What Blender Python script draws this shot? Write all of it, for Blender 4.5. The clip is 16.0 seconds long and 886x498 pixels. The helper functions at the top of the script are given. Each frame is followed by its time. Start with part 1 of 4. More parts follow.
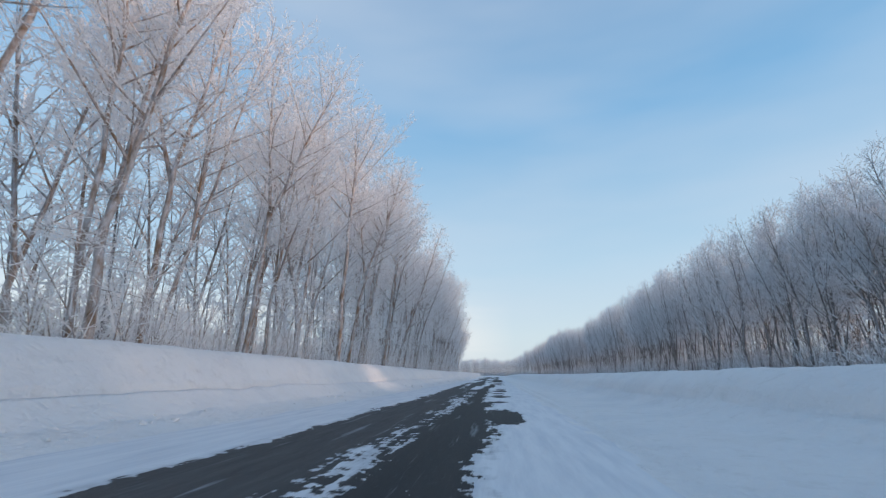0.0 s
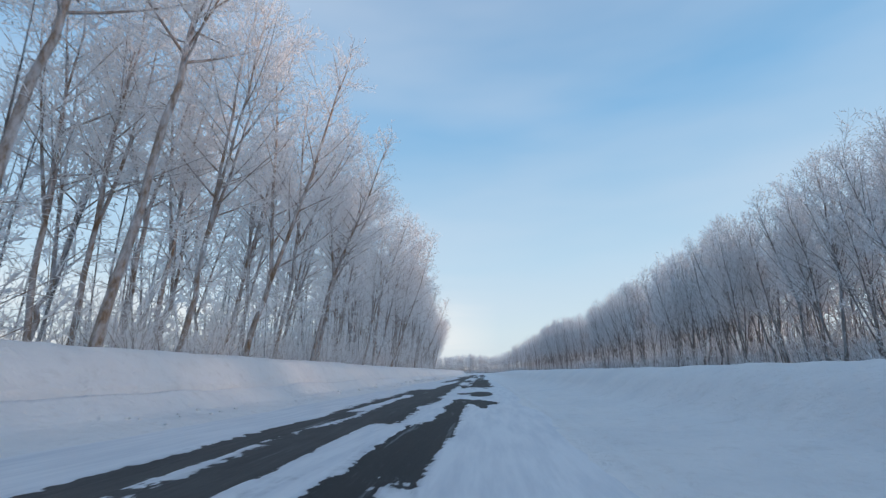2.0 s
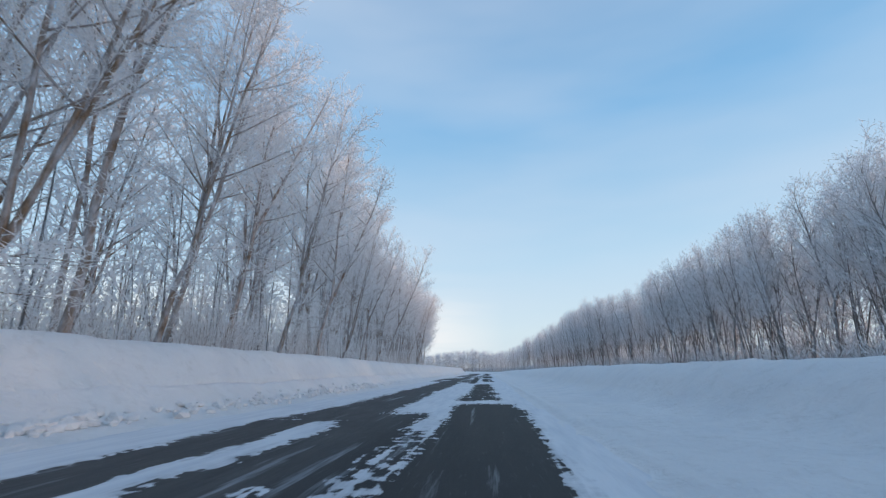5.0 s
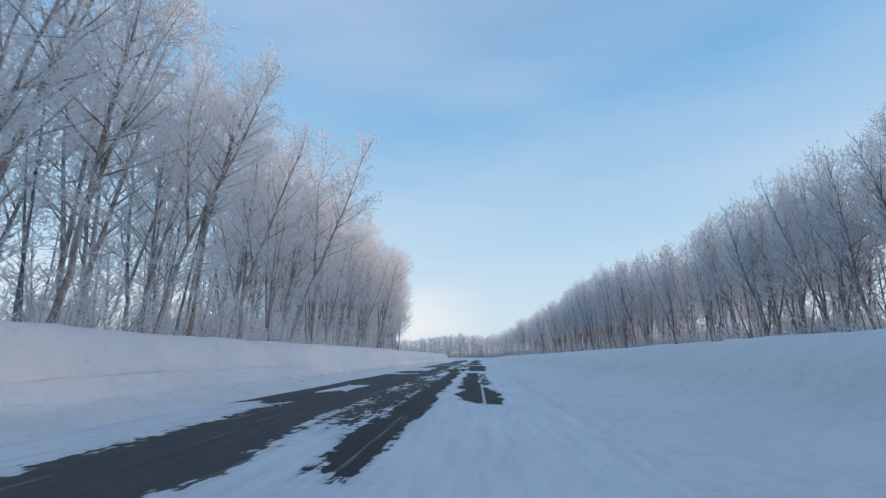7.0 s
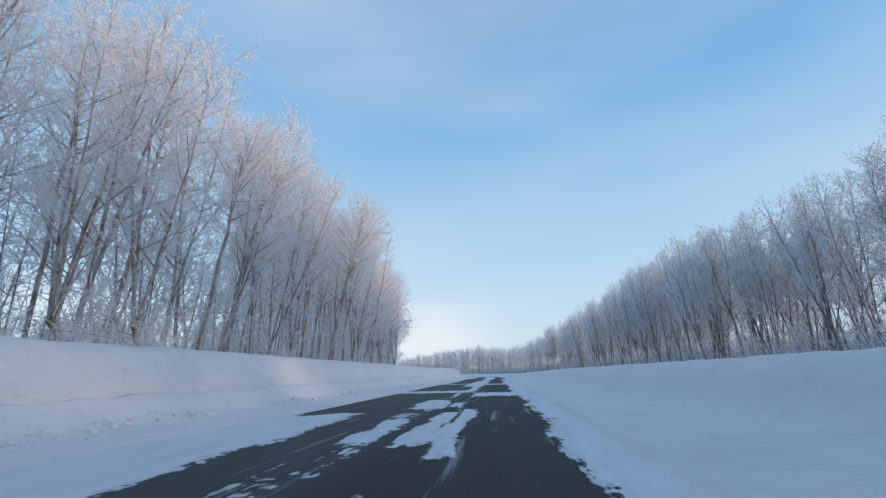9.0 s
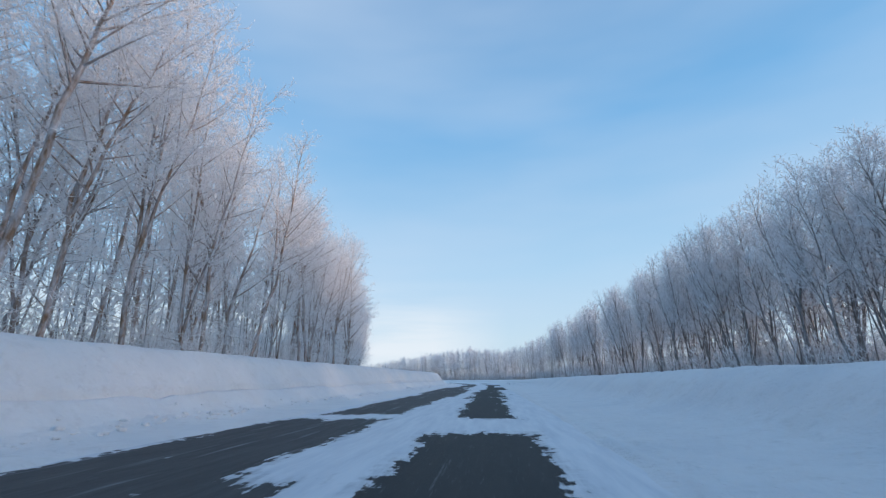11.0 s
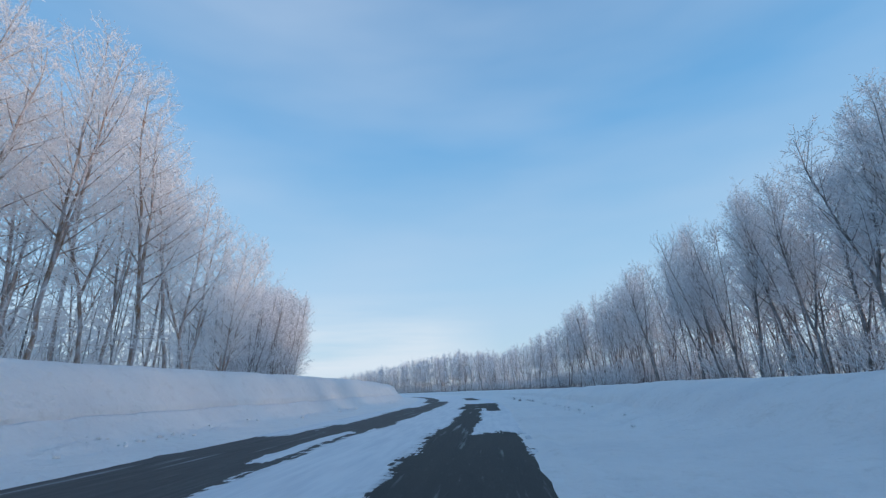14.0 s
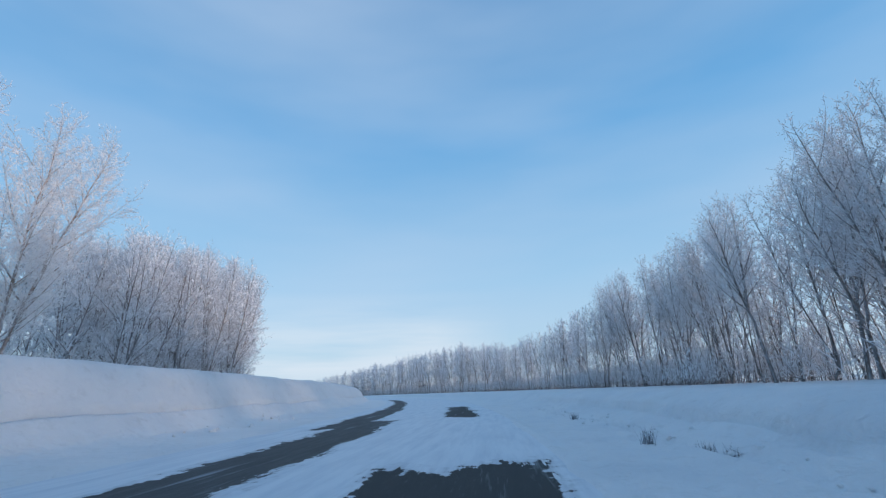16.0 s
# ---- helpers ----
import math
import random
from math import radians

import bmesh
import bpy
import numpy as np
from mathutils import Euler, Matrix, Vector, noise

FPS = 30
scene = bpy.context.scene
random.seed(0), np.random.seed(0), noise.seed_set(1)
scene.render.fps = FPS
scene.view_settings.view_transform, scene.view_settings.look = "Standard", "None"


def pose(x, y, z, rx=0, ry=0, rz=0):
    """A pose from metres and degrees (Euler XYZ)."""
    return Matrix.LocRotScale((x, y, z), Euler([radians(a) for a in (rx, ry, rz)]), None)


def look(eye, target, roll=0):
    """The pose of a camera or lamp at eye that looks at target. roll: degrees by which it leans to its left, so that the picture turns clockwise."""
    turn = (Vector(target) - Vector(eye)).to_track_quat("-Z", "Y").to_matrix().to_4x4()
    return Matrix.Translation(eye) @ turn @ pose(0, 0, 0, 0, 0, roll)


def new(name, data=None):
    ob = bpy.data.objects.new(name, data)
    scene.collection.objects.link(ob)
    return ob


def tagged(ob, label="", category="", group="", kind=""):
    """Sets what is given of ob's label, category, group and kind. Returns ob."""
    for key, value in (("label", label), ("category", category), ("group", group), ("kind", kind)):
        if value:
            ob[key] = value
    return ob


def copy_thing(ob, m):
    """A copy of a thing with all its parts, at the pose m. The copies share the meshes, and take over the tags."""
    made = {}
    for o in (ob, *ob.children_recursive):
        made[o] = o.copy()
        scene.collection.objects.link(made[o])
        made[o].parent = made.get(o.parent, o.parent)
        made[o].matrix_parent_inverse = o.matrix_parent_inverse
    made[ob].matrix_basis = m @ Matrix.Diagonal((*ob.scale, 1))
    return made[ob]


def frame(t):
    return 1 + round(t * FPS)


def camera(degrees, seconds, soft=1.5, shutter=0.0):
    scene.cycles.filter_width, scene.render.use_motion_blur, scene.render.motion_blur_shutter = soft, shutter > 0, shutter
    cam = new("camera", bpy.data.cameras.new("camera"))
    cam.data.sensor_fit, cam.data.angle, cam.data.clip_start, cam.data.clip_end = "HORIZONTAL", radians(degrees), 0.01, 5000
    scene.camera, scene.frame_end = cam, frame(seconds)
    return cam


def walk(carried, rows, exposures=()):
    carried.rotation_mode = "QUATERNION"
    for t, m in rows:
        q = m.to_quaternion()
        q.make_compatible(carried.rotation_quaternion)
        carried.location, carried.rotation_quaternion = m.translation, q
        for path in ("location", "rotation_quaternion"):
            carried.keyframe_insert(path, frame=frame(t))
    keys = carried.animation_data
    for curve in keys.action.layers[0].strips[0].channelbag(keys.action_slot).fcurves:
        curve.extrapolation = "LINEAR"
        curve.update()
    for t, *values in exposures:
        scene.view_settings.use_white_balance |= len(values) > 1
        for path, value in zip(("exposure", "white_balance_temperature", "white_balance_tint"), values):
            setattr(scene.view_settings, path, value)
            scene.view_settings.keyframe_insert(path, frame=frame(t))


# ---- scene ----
EYE_HEIGHT = 1.15
cam = camera(88.0, 16.0, soft=1.25, shutter=0.08)
PATH = [  # seconds, x, y, pitch, roll, yaw
    (0.0, -0.20, 0.00, 15.38, -0.18, 6.41),
    (0.5, -0.04, 10.23, 15.37, -0.23, 6.53),
    (1.0, 0.11, 20.47, 15.27, -0.14, 6.42),
    (1.5, 0.21, 30.71, 15.15, 0.25, 5.57),
    (2.0, 0.25, 40.96, 15.15, 0.55, 4.84),
    (2.5, 0.22, 51.22, 14.67, 0.52, 4.29),
    (3.0, 0.15, 61.48, 15.02, 0.98, 4.51),
    (3.5, 0.07, 71.75, 15.41, 1.10, 5.15),
    (4.0, 0.01, 82.03, 15.51, 0.39, 5.60),
    (4.5, 0.01, 92.29, 15.32, -0.08, 5.60),
    (7.0, 0.07, 143.11, 13.30, 0.53, 4.06),
    (7.5, 0.02, 153.17, 13.41, 1.14, 4.50),
    (8.0, -0.02, 163.20, 13.90, 1.41, 5.76),
    (8.5, -0.04, 173.16, 15.05, 1.60, 6.45),
    (9.0, -0.05, 183.01, 15.28, 1.40, 6.53),
    (9.5, -0.06, 192.76, 15.42, 1.04, 6.23),
    (10.0, -0.07, 202.40, 15.30, 0.63, 5.76),
    (12.5, 0.24, 249.01, 17.02, 1.52, 5.75),
    (13.0, 0.48, 257.94, 17.01, 2.14, 5.65),
    (13.5, 0.70, 266.71, 17.13, 2.53, 5.49),
    (14.0, 0.87, 275.33, 17.21, 2.34, 5.41),
    (14.5, 0.93, 283.80, 17.14, 1.98, 5.42),
    (15.0, 0.91, 292.10, 17.18, 1.51, 5.60),
    (15.5, 0.84, 300.25, 17.30, 1.67, 5.91),
    (16.0, 0.73, 308.24, 17.29, 2.34, 6.27),
]
EXPOSURES = [(0.0, 0.10, 6250, 5), (4.5, 0.17, 6200, 5), (8.0, 0.09, 6000, 4), (10.0, 0.09, 5800, 3), (13.0, -0.05, 5520, 1), (16.0, -0.10, 5380, 0)]
walk(cam, [(t, pose(x, y, EYE_HEIGHT, 90 + pitch, roll, yaw)) for t, x, y, pitch, roll, yaw in PATH], EXPOSURES)

# ---- world and sun ----
SUN_ELEVATION, SUN_AZIMUTH = 6.5, 100.0  # degrees; azimuth clockwise from the road's heading
SKY_STRENGTH = 0.12
world = bpy.data.worlds.new("winter_sky")
scene.world = world
world.use_nodes = True
wn, wl = world.node_tree.nodes, world.node_tree.links
wn.clear()
sky = wn.new("ShaderNodeTexSky")
sky.sky_type, sky.sun_disc = "NISHITA", False
sky.sun_elevation, sky.sun_rotation = radians(SUN_ELEVATION), radians(SUN_AZIMUTH)
sky.air_density, sky.dust_density, sky.ozone_density = 1.0, 0.3, 2.0
coord = wn.new("ShaderNodeTexCoord")
split = wn.new("ShaderNodeSeparateXYZ")
haze = wn.new("ShaderNodeValToRGB")  # thin winter haze: pale at the horizon, blue overhead
stops = haze.color_ramp.elements
stops.new(0.5), stops.new(0.5), stops.new(0.5)
for stop, (height, colour) in zip(stops, ((0.0, (0.67, 0.745, 0.84)), (0.08, (0.69, 0.79, 0.87)), (0.22, (0.49, 0.70, 0.88)),
                                          (0.5, (0.24, 0.49, 0.79)), (1.0, (0.07, 0.20, 0.45)))):
    stop.position, stop.color = height, (*colour, 1)
stretch = wn.new("ShaderNodeMapping")
stretch.inputs["Scale"].default_value = (1.1, 1.6, 4.5)
cirrus = wn.new("ShaderNodeTexNoise")
cirrus.inputs["Scale"].default_value, cirrus.inputs["Detail"].default_value = 1.1, 4
cirrus.inputs["Roughness"].default_value = 0.45
veil = wn.new("ShaderNodeMapRange")
veil.inputs["From Min"].default_value, veil.inputs["From Max"].default_value = 0.32, 0.74
veil.inputs["To Max"].default_value = 0.52
clouds, mix = wn.new("ShaderNodeMix"), wn.new("ShaderNodeMix")
clouds.data_type = mix.data_type = "RGBA"
clouds.inputs["B"].default_value = (0.76, 0.79, 0.89, 1)
mix.inputs["Factor"].default_value = 0.8
back, faint = wn.new("ShaderNodeBackground"), wn.new("ShaderNodeVectorMath")
faint.operation = "SCALE"
faint.inputs["Scale"].default_value = SKY_STRENGTH
out = wn.new("ShaderNodeOutputWorld")
wl.new(coord.outputs["Generated"], split.inputs["Vector"])
wl.new(split.outputs["Z"], haze.inputs["Fac"])
wl.new(coord.outputs["Generated"], stretch.inputs["Vector"])
wl.new(stretch.outputs["Vector"], cirrus.inputs["Vector"])
wl.new(cirrus.outputs["Fac"], veil.inputs["Value"])
wl.new(veil.outputs["Result"], clouds.inputs["Factor"])
wl.new(haze.outputs["Color"], clouds.inputs["A"])
wl.new(sky.outputs["Color"], faint.inputs[0])
wl.new(faint.outputs["Vector"], mix.inputs["A"])
wl.new(clouds.outputs["Result"], mix.inputs["B"])
low = wn.new("ShaderNodeValToRGB")  # a creamy bank of low cloud
for stop, (height, k) in zip((low.color_ramp.elements[0], low.color_ramp.elements.new(0.05), low.color_ramp.elements.new(0.10), low.color_ramp.elements[-1]),
                             ((0.01, 0.3), (0.055, 0.95), (0.11, 0.7), (0.21, 0.0))):
    stop.position, stop.color = height, (k, k, k, 1)
flat, band, bank_mix = wn.new("ShaderNodeMapping"), wn.new("ShaderNodeTexNoise"), wn.new("ShaderNodeMix")
flat.inputs["Scale"].default_value = (1.6, 1.6, 16)
band.inputs["Scale"].default_value, band.inputs["Detail"].default_value = 1.3, 4
thick, share = wn.new("ShaderNodeMapRange"), wn.new("ShaderNodeMath")
thick.inputs["From Min"].default_value, thick.inputs["From Max"].default_value = 0.30, 0.56
share.operation = "MULTIPLY"
bank_mix.data_type = "RGBA"
bank_mix.inputs["B"].default_value = (0.86, 0.82, 0.81, 1)
wl.new(split.outputs["Z"], low.inputs["Fac"])
wl.new(coord.outputs["Generated"], flat.inputs["Vector"])
wl.new(flat.outputs["Vector"], band.inputs["Vector"])
wl.new(band.outputs["Fac"], thick.inputs["Value"])
wl.new(thick.outputs["Result"], share.inputs[0])
side = wn.new("ShaderNodeMapRange")  # it lies to the west of the road only
side.inputs["From Min"].default_value, side.inputs["From Max"].default_value = 0.04, -0.12
whole = wn.new("ShaderNodeMath")
whole.operation = "MULTIPLY"
wl.new(split.outputs["X"], side.inputs["Value"])
wl.new(low.outputs["Color"], share.inputs[1])
wl.new(share.outputs["Value"], whole.inputs[0])
wl.new(side.outputs["Result"], whole.inputs[1])
front, ahead = wn.new("ShaderNodeMapRange"), wn.new("ShaderNodeMath")  # and only over the road's far end
front.inputs["From Min"].default_value, front.inputs["From Max"].default_value = 0.3, 0.7
ahead.operation = "MULTIPLY"
wl.new(split.outputs["Y"], front.inputs["Value"])
wl.new(whole.outputs["Value"], ahead.inputs[0])
wl.new(front.outputs["Result"], ahead.inputs[1])
wl.new(ahead.outputs["Value"], bank_mix.inputs["Factor"])
wl.new(mix.outputs["Result"], bank_mix.inputs["A"])
toward, glow, lit = wn.new("ShaderNodeVectorMath"), wn.new("ShaderNodeMapRange"), wn.new("ShaderNodeMix")  # the warm, bright sky round the low sun
toward.operation = "DOT_PRODUCT"
toward.inputs[1].default_value = (math.sin(radians(SUN_AZIMUTH)), math.cos(radians(SUN_AZIMUTH)), 0.1)
glow.interpolation_type = "SMOOTHSTEP"
glow.inputs["From Min"].default_value, glow.inputs["From Max"].default_value = 0.6, 1.0
lit.data_type = "RGBA"
lit.inputs["B"].default_value = (1.25, 0.98, 0.78, 1)
glow.inputs["To Max"].default_value = 0.42
wl.new(coord.outputs["Generated"], toward.inputs[0])
wl.new(toward.outputs["Value"], glow.inputs["Value"])
wl.new(glow.outputs["Result"], lit.inputs["Factor"])
wl.new(bank_mix.outputs["Result"], lit.inputs["A"])
wl.new(lit.outputs["Result"], back.inputs["Color"])
wl.new(back.outputs["Background"], out.inputs["Surface"])

sun = new("sun", bpy.data.lights.new("sun", "SUN"))
sun.data.energy, sun.data.angle, sun.data.color = 2.6, radians(4.0), (1.0, 0.64, 0.44)
az, el = radians(SUN_AZIMUTH), radians(SUN_ELEVATION)
sun.matrix_world = look((60, 0, 80), Vector((60, 0, 80)) - Vector((math.sin(az) * math.cos(el), math.cos(az) * math.cos(el), math.sin(el))))


# ---- materials ----
def material(name):
    m = bpy.data.materials.new(name)
    m.use_nodes = True
    return m, m.node_tree.nodes, m.node_tree.links, m.node_tree.nodes["Principled BSDF"]


def noise_node(n, l, scale, detail=4, rough=0.55, vector=None, distortion=0.0):
    t = n.new("ShaderNodeTexNoise")
    t.inputs["Scale"].default_value, t.inputs["Detail"].default_value = scale, detail
    t.inputs["Roughness"].default_value, t.inputs["Distortion"].default_value = rough, distortion
    if vector:
        l.new(vector, t.inputs["Vector"])
    return t.outputs["Fac"]


def ramp(n, l, fac, stops):
    r = n.new("ShaderNodeValToRGB")
    e = r.color_ramp.elements
    while len(e) < len(stops):
        e.new(0.5)
    for k, (pos, col) in zip(e, stops):
        k.position, k.color = pos, (*col, 1) if len(col) == 3 else col
    l.new(fac, r.inputs["Fac"])
    return r.outputs["Color"]


def bump(n, l, height, strength, distance, below=None):
    b = n.new("ShaderNodeBump")
    b.inputs["Strength"].default_value, b.inputs["Distance"].default_value = strength, distance
    l.new(height, b.inputs["Height"])
    if below:
        l.new(below, b.inputs["Normal"])
    return b.outputs["Normal"]


def blend(n, l, fac, a, b):
    m = n.new("ShaderNodeMix")
    m.data_type = "RGBA"
    for socket, value in (("Factor", fac), ("A", a), ("B", b)):
        if isinstance(value, (tuple, float)):
            m.inputs[socket].default_value = (*value, 1) if isinstance(value, tuple) else value
        else:
            l.new(value, m.inputs[socket])
    return m.outputs["Result"]


def maths(n, l, op, a, b):
    m = n.new("ShaderNodeMath")
    m.operation = op
    for i, value in enumerate((a, b)):
        if isinstance(value, (int, float)):
            m.inputs[i].default_value = value
        else:
            l.new(value, m.inputs[i])
    return m.outputs[0]


def position(n, l, scale=(1, 1, 1)):
    g = n.new("ShaderNodeTexCoord")
    m = n.new("ShaderNodeMapping")
    m.inputs["Scale"].default_value = scale
    l.new(g.outputs["Object"], m.inputs["Vector"])
    return m.outputs["Vector"]


def snow_material(name="snow", rough=1.0):
    m, n, l, b = material(name)
    p = position(n, l)
    broad = noise_node(n, l, 0.35, 5, 0.6, p)
    fine = noise_node(n, l, 9.0, 5, 0.65, p)
    grain = noise_node(n, l, 70.0, 3, 0.6, p)
    tone = ramp(n, l, broad, [(0.3, (0.74, 0.755, 0.775)), (0.55, (0.82, 0.825, 0.83)), (0.75, (0.77, 0.77, 0.765))])
    dirt = ramp(n, l, noise_node(n, l, 2.2, 6, 0.7, p), [(0.55, (0, 0, 0)), (0.75, (0.5, 0.5, 0.5))])
    l.new(blend(n, l, dirt, tone, (0.58, 0.575, 0.56)), b.inputs["Base Color"])
    b.inputs["Roughness"].default_value = 0.65
    b.inputs["Specular IOR Level"].default_value = 0.25
    b.inputs["Sheen Weight"].default_value = 0.1
    soft = bump(n, l, broad, 0.5 * rough, 0.3)
    soft = bump(n, l, noise_node(n, l, 2.6, 5, 0.65, p, 0.6), 0.7 * rough, 0.16, soft)
    soft = bump(n, l, fine, 0.5 * rough, 0.06, soft)
    l.new(bump(n, l, grain, 0.3 * rough, 0.006, soft), b.inputs["Normal"])
    return m


def road_material():
    """Asphalt with packed snow: the mesh says how bare the road is, fine noise frays the borders."""
    m, n, l, b = material("snowy_asphalt")
    p, streak = position(n, l), position(n, l, (3.6, 0.35, 1))
    bare = n.new("ShaderNodeAttribute")
    bare.attribute_name = "bare"
    fray = noise_node(n, l, 2.4, 4, 0.5, streak)
    ragged = noise_node(n, l, 3.2, 6, 0.62, p)
    edge = maths(n, l, "ADD", bare.outputs["Fac"], maths(n, l, "MULTIPLY", maths(n, l, "SUBTRACT", fray, 0.5), 0.85))
    edge = maths(n, l, "ADD", edge, maths(n, l, "MULTIPLY", maths(n, l, "SUBTRACT", ragged, 0.5), 1.35))
    open_road = ramp(n, l, maths(n, l, "ADD", edge, 0.5), [(0.48, (0, 0, 0)), (0.535, (1, 1, 1))])
    stone = noise_node(n, l, 130.0, 3, 0.7, p)
    patch = noise_node(n, l, 0.8, 4, 0.6, streak)
    tar = blend(n, l, patch, (0.030, 0.031, 0.034), (0.058, 0.055, 0.053))
    lane = n.new("ShaderNodeMapRange")  # the lane that fewer wheels use is dusty
    lane.inputs["From Min"].default_value, lane.inputs["From Max"].default_value = -1.6, -2.6
    apart = n.new("ShaderNodeSeparateXYZ")
    l.new(p, apart.inputs["Vector"])
    l.new(apart.outputs["X"], lane.inputs["Value"])
    dusty = maths(n, l, "MULTIPLY", lane.outputs["Result"], ramp(n, l, noise_node(n, l, 1.3, 6, 0.7, streak), [(0.3, (0.15, 0.15, 0.15)), (0.7, (0.6, 0.6, 0.6))]))
    tar = blend(n, l, dusty, tar, (0.15, 0.147, 0.145))
    tar = blend(n, l, ramp(n, l, stone, [(0.45, (0, 0, 0)), (0.75, (0.3, 0.3, 0.3))]), tar, (0.12, 0.12, 0.125))
    rime = ramp(n, l, noise_node(n, l, 6.0, 7, 0.75, streak), [(0.58, (0, 0, 0)), (0.8, (0.4, 0.4, 0.4))])
    tar = blend(n, l, rime, tar, (0.42, 0.44, 0.47))
    drift = ramp(n, l, noise_node(n, l, 1.0, 5, 0.6, position(n, l, (3.2, 0.16, 1))), [(0.60, (0, 0, 0)), (0.72, (0.55, 0.55, 0.55))])
    tar = blend(n, l, drift, tar, (0.50, 0.53, 0.57))
    pack = noise_node(n, l, 1.1, 5, 0.6, streak)
    white = ramp(n, l, pack, [(0.3, (0.66, 0.69, 0.74)), (0.6, (0.79, 0.81, 0.84))])
    slush = maths(n, l, "MULTIPLY", ramp(n, l, maths(n, l, "ADD", edge, 0.5), [(0.12, (0, 0, 0)), (0.48, (1, 1, 1))]), ramp(n, l, noise_node(n, l, 1.4, 5, 0.6, streak), [(0.38, (0, 0, 0)), (0.62, (0.75, 0.75, 0.75))]))
    white = blend(n, l, slush, white, (0.42, 0.44, 0.47))
    l.new(blend(n, l, open_road, white, tar), b.inputs["Base Color"])
    l.new(ramp(n, l, open_road, [(0, (0.6, 0.6, 0.6)), (1, (0.72, 0.72, 0.72))]), b.inputs["Roughness"])
    b.inputs["Specular IOR Level"].default_value = 0.15
    cover = maths(n, l, "SUBTRACT", 1.0, open_road)
    rise = bump(n, l, cover, 0.8, 0.03)
    rise = bump(n, l, pack, 0.3, 0.05, rise)
    l.new(bump(n, l, stone, 0.35, 0.006, rise), b.inputs["Normal"])
    return m


def bark_material(name, dark, pale, rimed=0.85):
    m, n, l, b = material(name)
    p = position(n, l, (3.0, 3.0, 0.7))
    furrow = noise_node(n, l, 5.0, 6, 0.65, p)
    tint = noise_node(n, l, 0.35, 3, 0.5, p)
    wood = blend(n, l, tint, dark, pale)
    wood = blend(n, l, ramp(n, l, furrow, [(0.35, (0, 0, 0)), (0.65, (1, 1, 1))]), blend(n, l, 0.55, wood, (0.05, 0.042, 0.04)), wood)
    rime = ramp(n, l, noise_node(n, l, 1.7, 6, 0.7, position(n, l, (1.5, 1.5, 0.5))), [(0.39, (0, 0, 0)), (0.66, (rimed, rimed, rimed))])
    l.new(blend(n, l, rime, wood, (0.72, 0.73, 0.78)), b.inputs["Base Color"])
    b.inputs["Roughness"].default_value = 0.85
    b.inputs["Specular IOR Level"].default_value = 0.2
    l.new(bump(n, l, furrow, 0.7, 0.03), b.inputs["Normal"])
    return m


def frost_material(name, dark, pale, through_light=0.4):
    """Twigs under hoar frost: from half-bare grey brown to thick white rime, twig by twig."""
    m, n, l, b = material(name)
    g = n.new("ShaderNodeNewGeometry")
    spread = noise_node(n, l, 0.6, 3, 0.5, position(n, l))
    f = maths(n, l, "ADD", maths(n, l, "MULTIPLY", g.outputs["Random Per Island"], 0.75), maths(n, l, "MULTIPLY", spread, 0.35))
    l.new(ramp(n, l, f, [(0.12, dark), (0.38, tuple((a + c) / 2 for a, c in zip(dark, pale))), (0.75, pale)]), b.inputs["Base Color"])
    b.inputs["Roughness"].default_value = 0.9
    b.inputs["Specular IOR Level"].default_value = 0.15
    thin, both = n.new("ShaderNodeBsdfTranslucent"), n.new("ShaderNodeMixShader")  # rime lets light through
    l.new(b.inputs["Base Color"].links[0].from_socket, thin.inputs["Color"])
    both.inputs["Fac"].default_value = through_light
    l.new(b.outputs["BSDF"], both.inputs[1])
    l.new(thin.outputs["BSDF"], both.inputs[2])
    l.new(both.outputs["Shader"], n["Material Output"].inputs["Surface"])
    return m


SNOW, LUMP, ROAD = snow_material(), snow_material("snow_lump", 0.15), road_material()
BARK = bark_material("frosted_bark", (0.22, 0.155, 0.11), (0.46, 0.30, 0.18))
GREY_BARK = bark_material("grey_bark", (0.12, 0.11, 0.105), (0.22, 0.195, 0.175), 0.5)
FROST = frost_material("hoar_frost", (0.80, 0.77, 0.76), (0.98, 0.965, 0.965))
FROST_FAR = frost_material("hoar_frost_sparse", (0.50, 0.50, 0.525), (0.92, 0.93, 0.96), 0.15)

# ---- the road's line: straight, then a long bend to the left ----
BEND_START, RADIUS, BEND_END = 305.0, 320.0, 705.0


def on_line(s, u):
    """World x, y and heading (radians) at s metres along the car's line and u metres to its right."""
    s, u = np.asarray(s, float), np.asarray(u, float)
    a = (np.clip(s, BEND_START, BEND_END) - BEND_START) / RADIUS
    ahead = np.where(s < BEND_START, s - BEND_START, 0) + np.where(s > BEND_END, s - BEND_END, 0)
    x = -RADIUS + (RADIUS + u) * np.cos(a) - ahead * np.sin(a)
    y = BEND_START + (RADIUS + u) * np.sin(a) + ahead * np.cos(a)
    return x, y, a


def lattice(i, j, seed):
    h = (i.astype(np.int64) * 374761393 + j.astype(np.int64) * 668265263 + seed * 974634577) & 0x7FFFFFFF
    h = ((h ^ (h >> 13)) * 1274126177) & 0x7FFFFFFF
    return ((h ^ (h >> 16)) & 0xFFFF) / 65535.0


